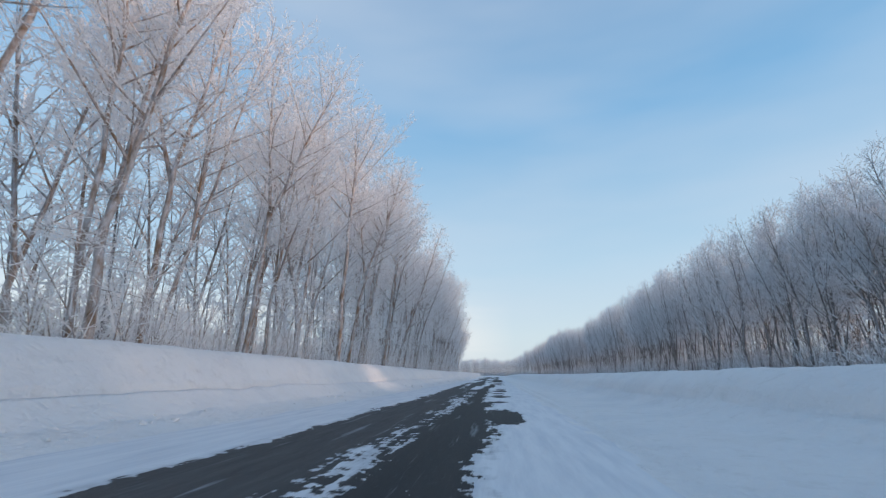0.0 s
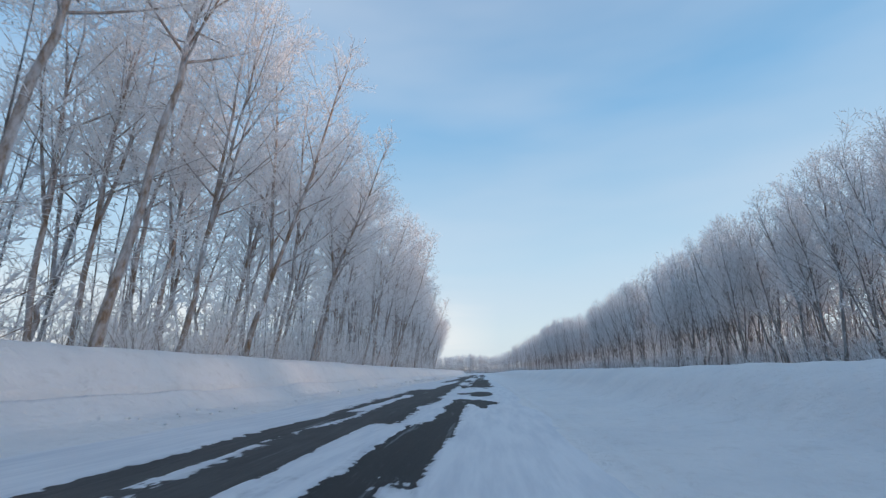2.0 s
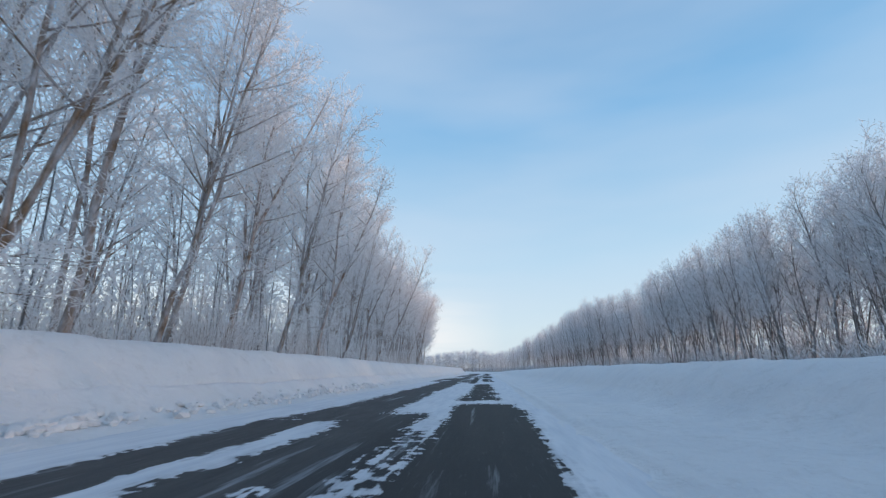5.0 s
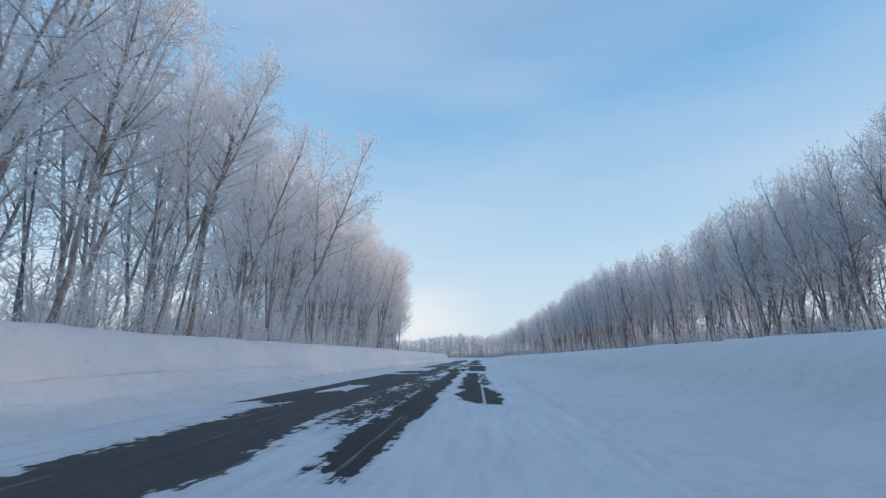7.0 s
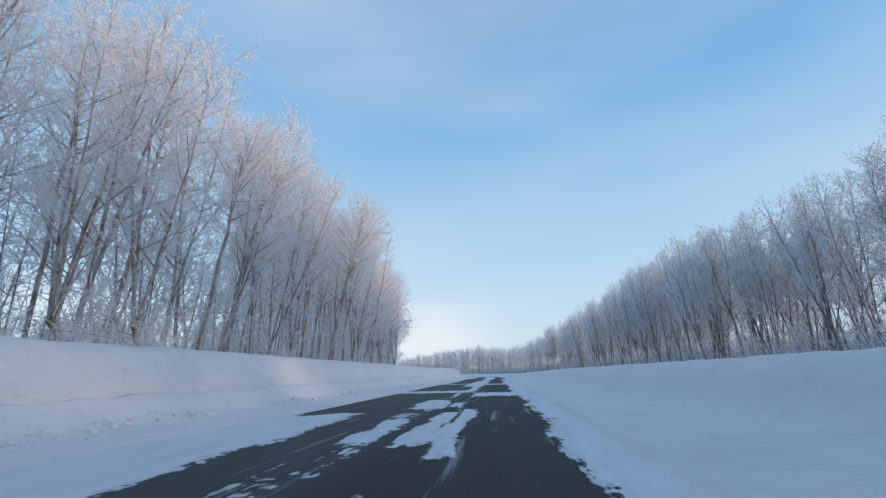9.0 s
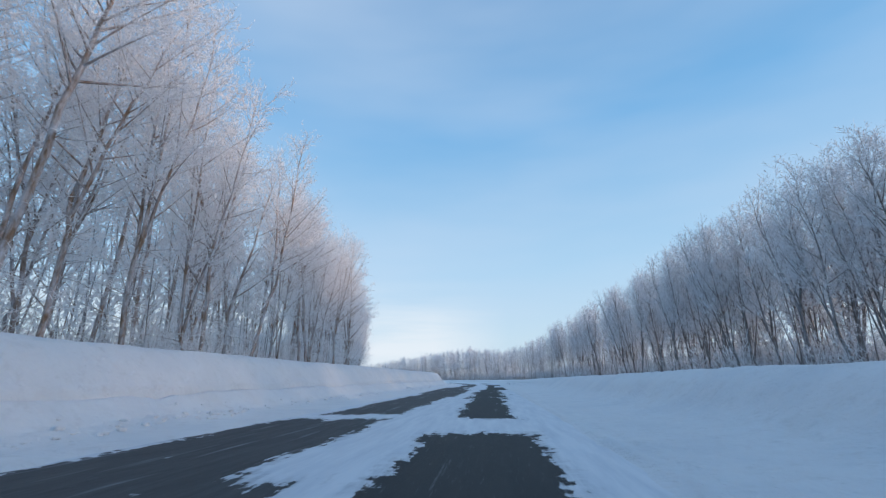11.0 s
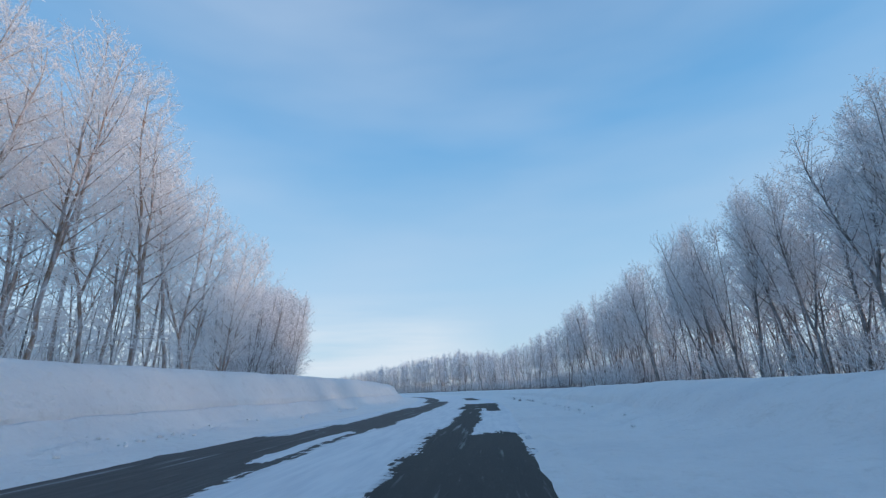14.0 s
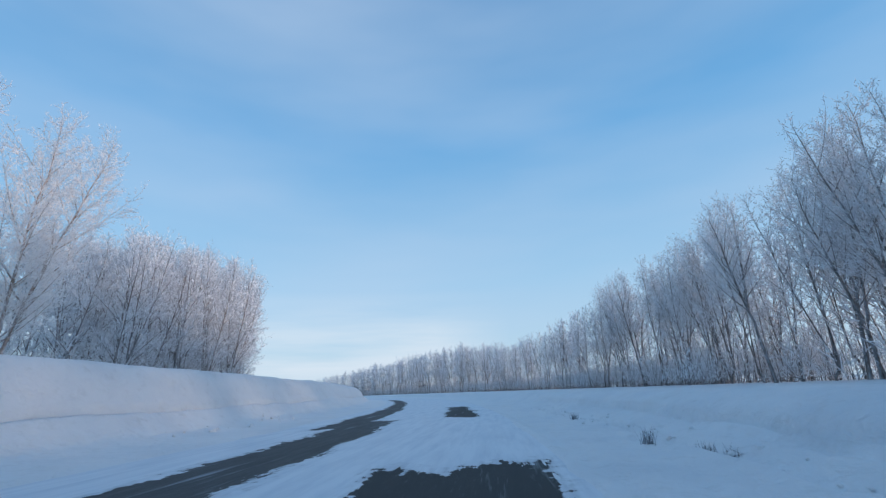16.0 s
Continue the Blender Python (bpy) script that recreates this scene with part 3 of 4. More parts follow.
def grow(seed, height, fork=0.3, leaders=2, splay=0.2, lean=0.05, girth=0.0072, clear=0.3, wide=0.2, limbs=16, limb_angle=48, branch=(1.5, 0.42), twig=(5.0, 0.26), fine=(7.0, 0.10),
         widths=(0.034, 0.026), sides=(8, 5, 3), dead=6, rise=0.12, kinks=0.006):
    """Wood and frost of a tall tree: a straight stem that forks into steep leaders, limbs that fill a domed crown, branches, twigs and frost on them."""
    rng = np.random.default_rng(seed)
    wood, frost = Pile(), Pile()
    tilt = rng.normal(0, lean, 2)
    r0 = girth * height * rng.uniform(0.85, 1.15)
    h = np.linspace(0, 1, 7)
    top = fork * height
    trunk = np.stack([tilt[0] * h * top, tilt[1] * h * top, h * top], 1)
    trunk[:, :2] += np.cumsum(rng.normal(0, kinks, (7, 2)), 0) * height * h[:, None]
    trunk[0, 2] = -0.5
    thick = r0 * (1.0 - 0.25 * h)
    thick[0] *= 1.4
    wood.tubes(trunk[None], thick[None], sides[0])
    axis = np.array([tilt[0], tilt[1]])
    starts, ways, longs, bends = [], [], [], []
    for k in range(leaders):
        t = np.linspace(0, 1, 10)
        start = trunk[-1] if k == 0 else trunk[-1] + (trunk[-2] - trunk[-1]) * rng.uniform(0, 0.9)
        az = 2 * np.pi * (k + rng.uniform(-0.25, 0.25)) / leaders + seed * 1.7
        lean_out = (rng.uniform(0.0, 0.35) if k == 0 and leaders != 2 else rng.uniform(0.5, 1.2)) * splay
        reach = height * (rng.uniform(0.89, 0.94) if k == 0 else rng.uniform(0.80, 0.92)) - start[2]
        off = lean_out * reach * (1.25 * t - 0.35 * t ** 2)
        line = start + np.stack([math.cos(az) * off + tilt[0] * reach * t, math.sin(az) * off + tilt[1] * reach * t, reach * t], 1)
        line[:, :2] += np.cumsum(rng.normal(0, kinks, (10, 2)), 0) * height * t[:, None]
        rad = r0 * (0.74 if leaders == 1 else 0.66 if leaders == 2 else 0.56) * (1.02 - t) ** 0.8 + 0.012
        wood.tubes(line[None], rad[None], sides[1])
        low = max(0.05, (clear * height - start[2]) / reach)
        g = low + (0.985 - low) * ((np.arange(limbs) + rng.random(limbs)) / limbs) ** 0.85
        foot = np.stack([np.interp(g, t, line[:, i]) for i in range(3)], 1)
        turn = 2.4 * np.arange(limbs) + rng.uniform(0, 6.28) + rng.normal(0, 0.4, limbs)
        steep = np.radians(limb_angle * (1.12 - 0.42 * g) + rng.normal(0, 7, limbs))
        way = np.stack([np.cos(turn) * np.sin(steep), np.sin(turn) * np.sin(steep), np.cos(steep)], 1)
        spot = foot[:, :2] - axis * foot[:, 2:3]
        outward = np.clip((way[:, :2] * unit(spot)).sum(1), -1, 1) if leaders > 1 else np.ones(limbs)
        size = np.full(limbs, 0.08 * height)
        for _ in range(8):  # limbs end on a dome
            z = np.clip((foot[:, 2] + way[:, 2] * size) / height, 0, 0.999)
            mid = clear + 0.40 * (1 - clear)
            dome = np.where(z > mid, np.sqrt(np.maximum(0.02, 1 - ((z - mid) / (1.0 - mid)) ** 2)), 0.55 + 0.45 * np.clip((z - clear * 0.6) / (mid - clear * 0.6), 0, 1))
            gap = wide * height * dome - np.linalg.norm(spot + way[:, :2] * size[:, None], axis=1)
            size = np.clip(size + 0.8 * gap, 0.05 * height, 0.30 * height)
        size *= rng.uniform(0.62, 1.08, limbs) * (0.75 + 0.25 * outward)
        bend = np.array([0, 0, rise]) * rng.uniform(0.3, 1.6, (limbs, 1)) + rng.normal(0, 0.07, (limbs, 3))
        stem = (foot, way, size, bend)
        m = 5 if sides[2] > 2 else 3
        w = np.linspace(0, 1, m)
        wood.tubes(stem_lines(stem, m), np.minimum(np.interp(g, t, rad) * 0.55, 0.008 + 0.013 * size)[:, None] * (1.04 - 0.9 * w) + 0.005, max(3, sides[2]))
        starts.append(foot), ways.append(way), longs.append(size), bends.append(bend)
        tip = (line[7][None], (line[9] - line[7])[None] / np.linalg.norm(line[9] - line[7]), np.array([np.linalg.norm(line[9] - line[7])]), np.zeros((1, 3)))
        starts.append(tip[0]), ways.append(tip[1]), longs.append(tip[2]), bends.append(tip[3])
    main = tuple(np.concatenate(a) for a in (starts, ways, longs, bends))
    small = offshoots(rng, main, branch[0], 0.12, 42, branch[1], 0.45, rise * 0.8)
    if sides[2] > 2:
        r = 0.009 + 0.006 * small[2]
        frost.tubes(stem_lines(small, 3), np.stack([r, r * 0.7, r * 0.25], 1), 3)
    else:
        frost.spikes(small[0], stem_tips(small), np.full(len(small[0]), widths[0] * 1.3), rng)
    for _ in range(dead):  # weak, nearly level boughs on the bare stem
        g, a = rng.uniform(0.3, 1.0), rng.uniform(0, 6.28)
        foot = np.array([np.interp(g, h, trunk[:, i]) for i in range(3)])
        d = np.array([math.cos(a) * 0.95, math.sin(a) * 0.95, rng.uniform(-0.05, 0.5)])
        bough = (foot[None], unit(d)[None], np.array([rng.uniform(1.0, 3.2)]), np.array([[0, 0, rng.uniform(-0.25, 0.1)]]))
        wood.tubes(stem_lines(bough, 4), np.array([[0.022, 0.017, 0.011, 0.004]]), 3)
        side = offshoots(rng, bough, 3.0, 0.15, 45, 0.3, 0.25, 0.0)
        small = tuple(np.concatenate(q) for q in zip(small, side))
        frost.spikes(side[0], stem_tips(side), np.full(len(side[0]), widths[0]), rng)
    twigs = offshoots(rng, small, twig[0], 0.1, 40, twig[1], 0.28, rise * 0.5)
    frost.spikes(twigs[0], stem_tips(twigs), widths[0] * rng.uniform(0.7, 1.3, len(twigs[0])), rng)
    if fine:
        hairs = offshoots(rng, twigs, fine[0], 0.08, 42, 0.25, fine[1], 0.02, 0.2)
        frost.spikes(hairs[0], stem_tips(hairs), widths[1] * rng.uniform(0.7, 1.3, len(hairs[0])), rng)
    return wood, frost


def sprout(seed, height, stems, twigs, width, hairs=0):
    """Piles of a low bush: thin stems from the ground, and frosted twigs."""
    rng = np.random.default_rng(seed)
    wood, pile = Pile(), Pile()
    az, tilt = rng.uniform(0, 6.28, stems), np.abs(rng.normal(0, 0.38, stems))
    way = np.stack([np.cos(az) * np.sin(tilt), np.sin(az) * np.sin(tilt), np.cos(tilt)], 1)
    foot = rng.normal(0, 0.13 * height, (stems, 3)) * [1, 1, 0] - [0, 0, 0.2]
    stem = (foot, way, height * rng.uniform(0.5, 1.0, stems), rng.normal(0, 0.12, (stems, 3)))
    wood.tubes(stem_lines(stem, 3), np.tile([0.02, 0.013, 0.004], (stems, 1)), 3)
    side = offshoots(rng, stem, twigs, 0.12, 40, 0.3, 0.3, 0.05, 0.15)
    pile.spikes(side[0], stem_tips(side), width * rng.uniform(0.7, 1.3, len(side[0])), rng)
    if hairs:
        fuzz = offshoots(rng, side, hairs, 0.1, 42, 0.3, 0.16, 0.0, 0.2)
        pile.spikes(fuzz[0], stem_tips(fuzz), 0.75 * width * rng.uniform(0.7, 1.3, len(fuzz[0])), rng)
    return wood, pile


def part(name, mesh, parent, label=""):
    ob = new(name, mesh)
    ob.parent = parent
    if label:
        ob["label"] = label
    return ob


def make_tree(wood, frost, frost_mat, label, group, bark=BARK):
    root = new("poplar_tree")
    root.empty_display_size = 0.5
    part("trunk", mesh_from("trunk", *wood.arrays(), bark, True), root, "grey-brown bark with rime")
    part("crown", mesh_from("crown", *frost.arrays(), frost_mat), root, "fine twigs white with hoar frost")
    return tagged(root, label, "tree", group)


def left_line(s):
    return np.interp(s, [-30, 130, 200, 237, 258, 306, 345], [-14.2, -14.2, -19.6, -20.6, -22.8, -28.5, -35])


def right_line(s):
    return np.interp(s, [0, 190, 255, 284, 330, 700], [47, 47, 44, 40, 39, 40])


def belt_size(s):
    return float(np.interp(s, [0, 150, 190, 229, 250, 290, 335, 346, 360, 380, 393, 402, 424, 444, 460, 478, 533, 587, 609, 670], [1.18, 1.2, 1.17, 1.12, 1.1, 1.12, 1.11, 1.05, 1.0, 0.95, 0.9, 0.8, 0.69, 0.63, 0.71, 0.79, 0.75, 0.59, 0.5, 0.32]))


def plant(proto, s, u, turn, size, sink=0.1, lean=0.0):
    """A copy of a plant beside the road, leaning by so many degrees to the road's right."""
    x, y, a = on_line(s, u)
    m = pose(float(x), float(y), float(ground_z(s, u)) - sink, 0, lean, 0) @ pose(0, 0, 0, 0, 0, turn) @ Matrix.Scale(size, 4)
    ob = copy_thing(proto, m)
    ob.matrix_basis = m
    return ob


def thicket(name, wood_frost, places, mats, label, category="tree"):
    """Many far plants in one mesh: places are rows of s, u, turn, size, kind."""
    verts, quads, tris, quad_marks, tri_marks, n = [], [], [], [], [], 0
    for s, u, turn, size, kind in places:
        x, y, _ = on_line(s, u)
        z = float(ground_z(s, u)) - 0.1
        c, d = math.cos(turn) * size, math.sin(turn) * size
        for slot, (v, q, f) in enumerate(wood_frost[kind]):
            verts.append(np.stack([x + c * v[:, 0] - d * v[:, 1], y + d * v[:, 0] + c * v[:, 1], z + size * v[:, 2]], 1))
            quads.append(q + n), tris.append(f + n)
            quad_marks.append(np.full(len(q), slot)), tri_marks.append(np.full(len(f), slot))
            n += len(v)
    me = mesh_from(name, np.concatenate(verts), np.concatenate(quads), np.concatenate(tris), mats, marks=np.concatenate(quad_marks + tri_marks))
    return tagged(new(name, me), label, category, kind="stuff")


rng = np.random.default_rng(7)
near = [make_tree(*grow(100 + k, 24.5, fork=(0.42, 0.26, 0.5, 0.12, 0.36, 0.3)[k], leaders=(2, 2, 1, 3, 2, 3)[k], splay=0.19, clear=(0.30, 0.24, 0.30, 0.2, 0.26, 0.22)[k], wide=0.225,
                        limbs=(19, 19, 34, 14, 19, 14)[k], limb_angle=52, branch=(2.0, 0.46), twig=(5.6, 0.34), fine=(7.2, 0.16), widths=(0.040, 0.032), dead=12), FROST,
                  "tall bare poplar thick with hoar frost behind the snow bank", "poplars beside the road") for k in range(6)]
rear = [make_tree(*grow(150 + k, 24.5, fork=(0.4, 0.25, 0.48, 0.3)[k], leaders=(2, 2, 1, 3)[k], splay=0.17, clear=0.24, wide=0.21, limbs=(15, 15, 28, 12)[k], limb_angle=50,
                        branch=(1.7, 0.46), twig=(4.4, 0.36), fine=(5.0, 0.2), widths=(0.056, 0.048), sides=(6, 4, 3)), FROST,
                  "tall bare poplar thick with hoar frost in the second row", "poplars beside the road") for k in range(4)]
for kinds, row, step in ((near, 0, 5.0), (rear, 1, 5.6)):
    s = row * 2 - 2.0
    while s < 334:
        u = left_line(s) - row * 4.0 + rng.normal(0, 0.9) - float(np.interp(s, [250, 300], [0.7, 0.0]))
        plant(kinds[int(rng.integers(len(kinds)))], s, u, rng.uniform(0, 360), rng.uniform(0.86, 1.08) * float(np.interp(s, [190, 220, 280, 305, 334], [1.0, 1.06, 1.06, 1.14, 1.12])), 0.1,
              rng.normal(1, 3.0) + float(np.interp(s, [250, 300], [6.0, 1.0])))
        s += step * rng.uniform(0.6, 1.4)
broad = make_tree(*grow(177, 26.5, fork=0.1, leaders=3, splay=0.24, clear=0.07, wide=0.26, limbs=30, limb_angle=46, branch=(2.5, 0.46), twig=(5.6, 0.34), fine=(6.6, 0.18), widths=(0.048, 0.038), dead=10, girth=0.0085),
                  FROST, "broad spreading tree thick with hoar frost at the belt's end", "poplars beside the road")
x, y, _ = on_line(343.0, -34.6)
broad.matrix_basis = pose(float(x), float(y), float(ground_z(343.0, -34.6)) - 0.1, 0, 4, 70)
for ob in near + rear:  # the patterns themselves stand in the second row
    s = rng.uniform(20, 320)
    x, y, _ = on_line(s, left_line(s) - 6)
    ob.matrix_basis = pose(float(x), float(y), float(ground_z(s, left_line(s) - 6)) - 0.1, 0, 0, rng.uniform(0, 360))

mid = [make_tree(*grow(200 + k, 24.5, fork=(0.05, 0.22, 0.34, 0.1, 0.16)[k], leaders=(3, 2, 2, 3, 3)[k], splay=0.19, lean=0.05, clear=0.25, wide=0.2, limbs=(17, 25, 25, 17, 17)[k], limb_angle=37,
                       branch=(1.7, 0.46), twig=(4.0, 0.36), fine=(4.4, 0.2), widths=(0.06, 0.052), sides=(6, 4, 3), dead=3, girth=0.0076), FROST_FAR,
                 "tall bare poplar with light hoar frost in the shelterbelt", "poplars of the far shelterbelt", GREY_BARK) for k in range(5)]
s = 34.0
while s < 400:
    plant(mid[int(rng.integers(5))], s, right_line(s) + rng.normal(0, 0.9), rng.uniform(0, 360), rng.uniform(0.95, 1.03) * belt_size(s))
    s += 3.5 * rng.uniform(0.6, 1.4)
for ob in mid:
    s = rng.uniform(60, 330)
    x, y, _ = on_line(s, right_line(s) + 3)
    ob.matrix_basis = pose(float(x), float(y), float(ground_z(s, right_line(s) + 3)) - 0.1, 0, 0, rng.uniform(0, 360))


def kinds_of(seed, count, **shape):
    return [tuple(p.arrays() for p in grow(seed + k, 24, **shape)) for k in range(count)]


light = kinds_of(300, 5, fork=0.2, leaders=2, splay=0.17, lean=0.04, clear=0.16, wide=0.215, limbs=18, limb_angle=44, branch=(1.3, 0.46), twig=(3.0, 0.38), fine=(2.2, 0.28), widths=(0.11, 0.095), sides=(5, 3, 2), dead=3)
places = []


def row_of(start, end, step, line, jitter, low, high, tall=None):
    s = start
    while s < end:
        places.append((s, line(s) + rng.normal(0, jitter), rng.uniform(0, 6.28), rng.uniform(low, high) * (tall(s) if tall else 1.0), int(rng.integers(5))))
        s += step * rng.uniform(0.6, 1.4)


row_of(0, 285, 5.6, lambda s: left_line(s) - 8.5, 1.1, 0.85, 1.05)
row_of(285, 345, 9.0, lambda s: left_line(s) - 8.5, 1.1, 0.8, 1.0)
row_of(190, 300, 9.0, lambda s: left_line(s) - 13, 1.1, 0.8, 1.0)
thicket("woods_left", light, places, [BARK, FROST], "deeper rows of frosted poplars")
clump = kinds_of(380, 5, fork=0.04, leaders=3, splay=0.22, clear=0.06, wide=0.24, limbs=16, limb_angle=42, girth=0.0078, branch=(1.6, 0.46), twig=(3.6, 0.36), fine=(3.0, 0.26), widths=(0.08, 0.07), sides=(4, 3, 2), dead=0)
places = []
for u in (-38, -44, -50):
    row_of(362 + rng.uniform(0, 3), 440, 5.0, lambda s: u, 0.8, 1.0, 1.12)
places = [(s, u, turn, size * float(np.interp(s, [360, 385, 410, 440], [0.86, 1.05, 1.18, 1.26])), kind) for s, u, turn, size, kind in places]
thicket("woods_end", clump, places, [GREY_BARK, FROST_FAR], "bushy frosted trees closing the roadside belt")
places = []
# unseen stretch before the start, added to keep the low sun off the left bank
row_of(-40, 16, 4.0, lambda s: right_line(s), 1.1, 0.95, 1.12)
row_of(18, 240, 4.0, lambda s: right_line(s) + 4.0, 1.1, 0.92, 1.12)
row_of(240, 420, 3.8, lambda s: right_line(s) + 4.0, 1.1, 0.82, 0.98, belt_size)
row_of(400, 475, 2.4, lambda s: right_line(s), 1.3, 0.92, 1.05, belt_size)
row_of(420, 475, 3.2, lambda s: right_line(s) + 4.5, 1.3, 0.9, 1.02, belt_size)
thicket("woods_right", light, places, [GREY_BARK, FROST_FAR], "deeper rows of lightly frosted poplars, extended out of view to block sun")
faint = kinds_of(350, 5, fork=0.16, leaders=2, splay=0.17, lean=0.04, clear=0.12, wide=0.215, limbs=14, limb_angle=42, branch=(1.1, 0.5), twig=(2.6, 0.5), fine=None, widths=(0.19, 0.1), sides=(4, 3, 2), dead=0)
places = []
row_of(474, 668, 2.0, lambda s: right_line(s), 1.3, 0.92, 1.05, belt_size)
row_of(474, 668, 2.8, lambda s: right_line(s) + 4.5, 1.3, 0.9, 1.02, belt_size)
row_of(-20, 400, 5.5, lambda s: right_line(s) + 8.5, 1.3, 0.8, 0.92, belt_size)
row_of(-10, 400, 6.5, lambda s: right_line(s) + 12.5, 1.3, 0.75, 0.88, belt_size)
thicket("woods_far", faint, places, [GREY_BARK, FROST_FAR], "back rows and far end of the frosted shelterbelt")
places = []
row_of(4, 290, 9.0, lambda s: left_line(s) - 17, 1.3, 0.7, 0.95)
row_of(4, 290, 10.0, lambda s: left_line(s) - 22, 1.3, 0.6, 0.9)
row_of(290, 362, 4.0, lambda s: left_line(s) - 17, 1.3, 0.42, 0.6)
row_of(290, 362, 4.0, lambda s: left_line(s) - 24, 1.3, 0.45, 0.65)
thicket("woods_deep", faint, places, [BARK, FROST], "hindmost rows of the roadside belt")


# ---- thin young trees between the tall ones ----
def sapling(seed):
    r = np.random.default_rng(seed)
    wood, frost = Pile(), Pile()
    stem = (np.array([[0, 0, -0.3]]), unit(np.array([[*r.normal(0, 0.07, 2), 1.0]])), np.array([15.0]), np.array([[*r.normal(0, 0.03, 2), 0]]))
    wood.tubes(stem_lines(stem, 5), np.array([[0.08, 0.066, 0.05, 0.032, 0.01]]), 4)
    side = offshoots(r, stem, 1.5, 0.12, 42, 0.09, 0.5, 0.12)
    frost.spikes(side[0], stem_tips(side), r.uniform(0.03, 0.06, len(side[0])), r)
    twigs = offshoots(r, side, 2.4, 0.1, 42, 0.3, 0.3, 0.05)
    frost.spikes(twigs[0], stem_tips(twigs), r.uniform(0.035, 0.07, len(twigs[0])), r)
    return wood.arrays(), frost.arrays()


young = [sapling(600 + k) for k in range(5)]
places = [(s, right_line(s) + rng.uniform(-0.5, 16), rng.uniform(0, 6.28), rng.uniform(0.6, 1.15) * belt_size(s), int(rng.integers(5))) for s in np.concatenate([rng.uniform(-20, 400, 520), rng.uniform(400, 630, 240)])]
places += [(s, left_line(s) - rng.uniform(1, 20), rng.uniform(0, 6.28), rng.uniform(0.6, 1.25), int(rng.integers(5))) for s in rng.uniform(-2, 345, 260)]
thicket("young_trees", young, places, [GREY_BARK, FROST_FAR], "slender frosted saplings among the poplars")


# ---- undergrowth ----
def make_bush(k):
    stems, twigs = sprout(400 + k, (3.2, 4.4, 2.4, 3.6)[k], 15, 4.5, 0.022, 4.0)
    root = new("frosted_bush")
    part("wood", mesh_from("wood", *stems.arrays(), BARK), root, "thin brown stems")
    part("crown", mesh_from("crown", *twigs.arrays(), FROST), root, "twigs white with hoar frost")
    return tagged(root, "leafless bush white with hoar frost under the trees", "bush", "bushes under the trees")


bushes = [make_bush(k) for k in range(4)]
for k in range(240):
    s = rng.uniform(-4, 346)
    plant(bushes[int(rng.integers(4))], s, left_line(s) + rng.uniform(-7, 1.2), rng.uniform(0, 360), rng.uniform(0.6, 1.2), 0.05)
for ob, s in zip(bushes, (30, 110, 190, 260)):
    x, y, _ = on_line(s, left_line(s) - 1)
    ob.matrix_basis = pose(float(x), float(y), float(ground_z(s, left_line(s) - 1)) - 0.05)
scrub = [tuple(p.arrays() for p in sprout(450 + k, 4.2, 7, 2.4, 0.075, 1.6)) for k in range(3)]
places = [(s, right_line(s) + rng.uniform(-2.5, 14), rng.uniform(0, 6.28), rng.uniform(0.9, 2.2), int(rng.integers(3))) for s in rng.uniform(-10, 600, 1130)]
places += [(s, right_line(s) + rng.uniform(-2, 8), rng.uniform(0, 6.28), rng.uniform(0.9, 1.7), int(rng.integers(3))) for s in rng.uniform(400, 610, 200)]
# tall clumps added behind the belt to block low sun between the trunks
places += [(s, right_line(s) + rng.uniform(14, 24), rng.uniform(0, 6.28), rng.uniform(1.8, 2.9), int(rng.integers(3))) for s in rng.uniform(-30, 420, 380)]
thicket("scrub", scrub, places, [GREY_BARK, FROST_FAR], "low frosted scrub at the shelterbelt's foot, with a tall sun screen added behind", "bush")
brush = [tuple(p.arrays() for p in sprout(470 + k, 4.2, 9, 3.4, 0.038, 2.2)) for k in range(3)]
places = [(s, left_line(s) - rng.uniform(2, 20), rng.uniform(0, 6.28), rng.uniform(0.7, 2.0), int(rng.integers(3))) for s in rng.uniform(-2, 345, 800)]
places += [(s, rng.uniform(-50, -35), rng.uniform(0, 6.28), rng.uniform(0.8, 1.8), int(rng.integers(3))) for s in rng.uniform(350, 440, 130)]
thicket("undergrowth", brush, places, [BARK, FROST], "frosted scrub between the trunks", "bush")


# ---- roadside things ----
def plain(name, colour, rough=0.6, metal=0.0, speckle=0.25):
    m, n, l, b = material(name)
    f = noise_node(n, l, 14.0, 5, 0.6, position(n, l))
    l.new(blend(n, l, f, tuple(c * (1 - speckle) for c in colour), colour), b.inputs["Base Color"])
    b.inputs["Roughness"].default_value, b.inputs["Metallic"].default_value = rough, metal
    return m


WHITE_PAINT, RED_PAINT, BLACK_PAINT = plain("white_sheet", (0.8, 0.8, 0.8), 0.45), plain("red_paint", (0.25, 0.025, 0.025), 0.5), plain("black_paint", (0.02, 0.02, 0.02), 0.5)
STEEL, LINE = plain("zinc_steel", (0.42, 0.43, 0.45), 0.4, 0.8), plain("line_paint", (0.62, 0.62, 0.60), 0.7)
STRAW = frost_material("frozen_straw", (0.07, 0.07, 0.075), (0.42, 0.43, 0.46))


def prism(outline, y0, y1):
    """A plate from an outline in x, z between two depths."""
    n = len(outline)
    v = [(x, y0, z) for x, z in outline] + [(x, y1, z) for x, z in outline]
    f = [tuple(range(n)), tuple(range(2 * n - 1, n - 1, -1))] + [(i, n + i, n + (i + 1) % n, (i + 1) % n) for i in range(n)]
    return v, f


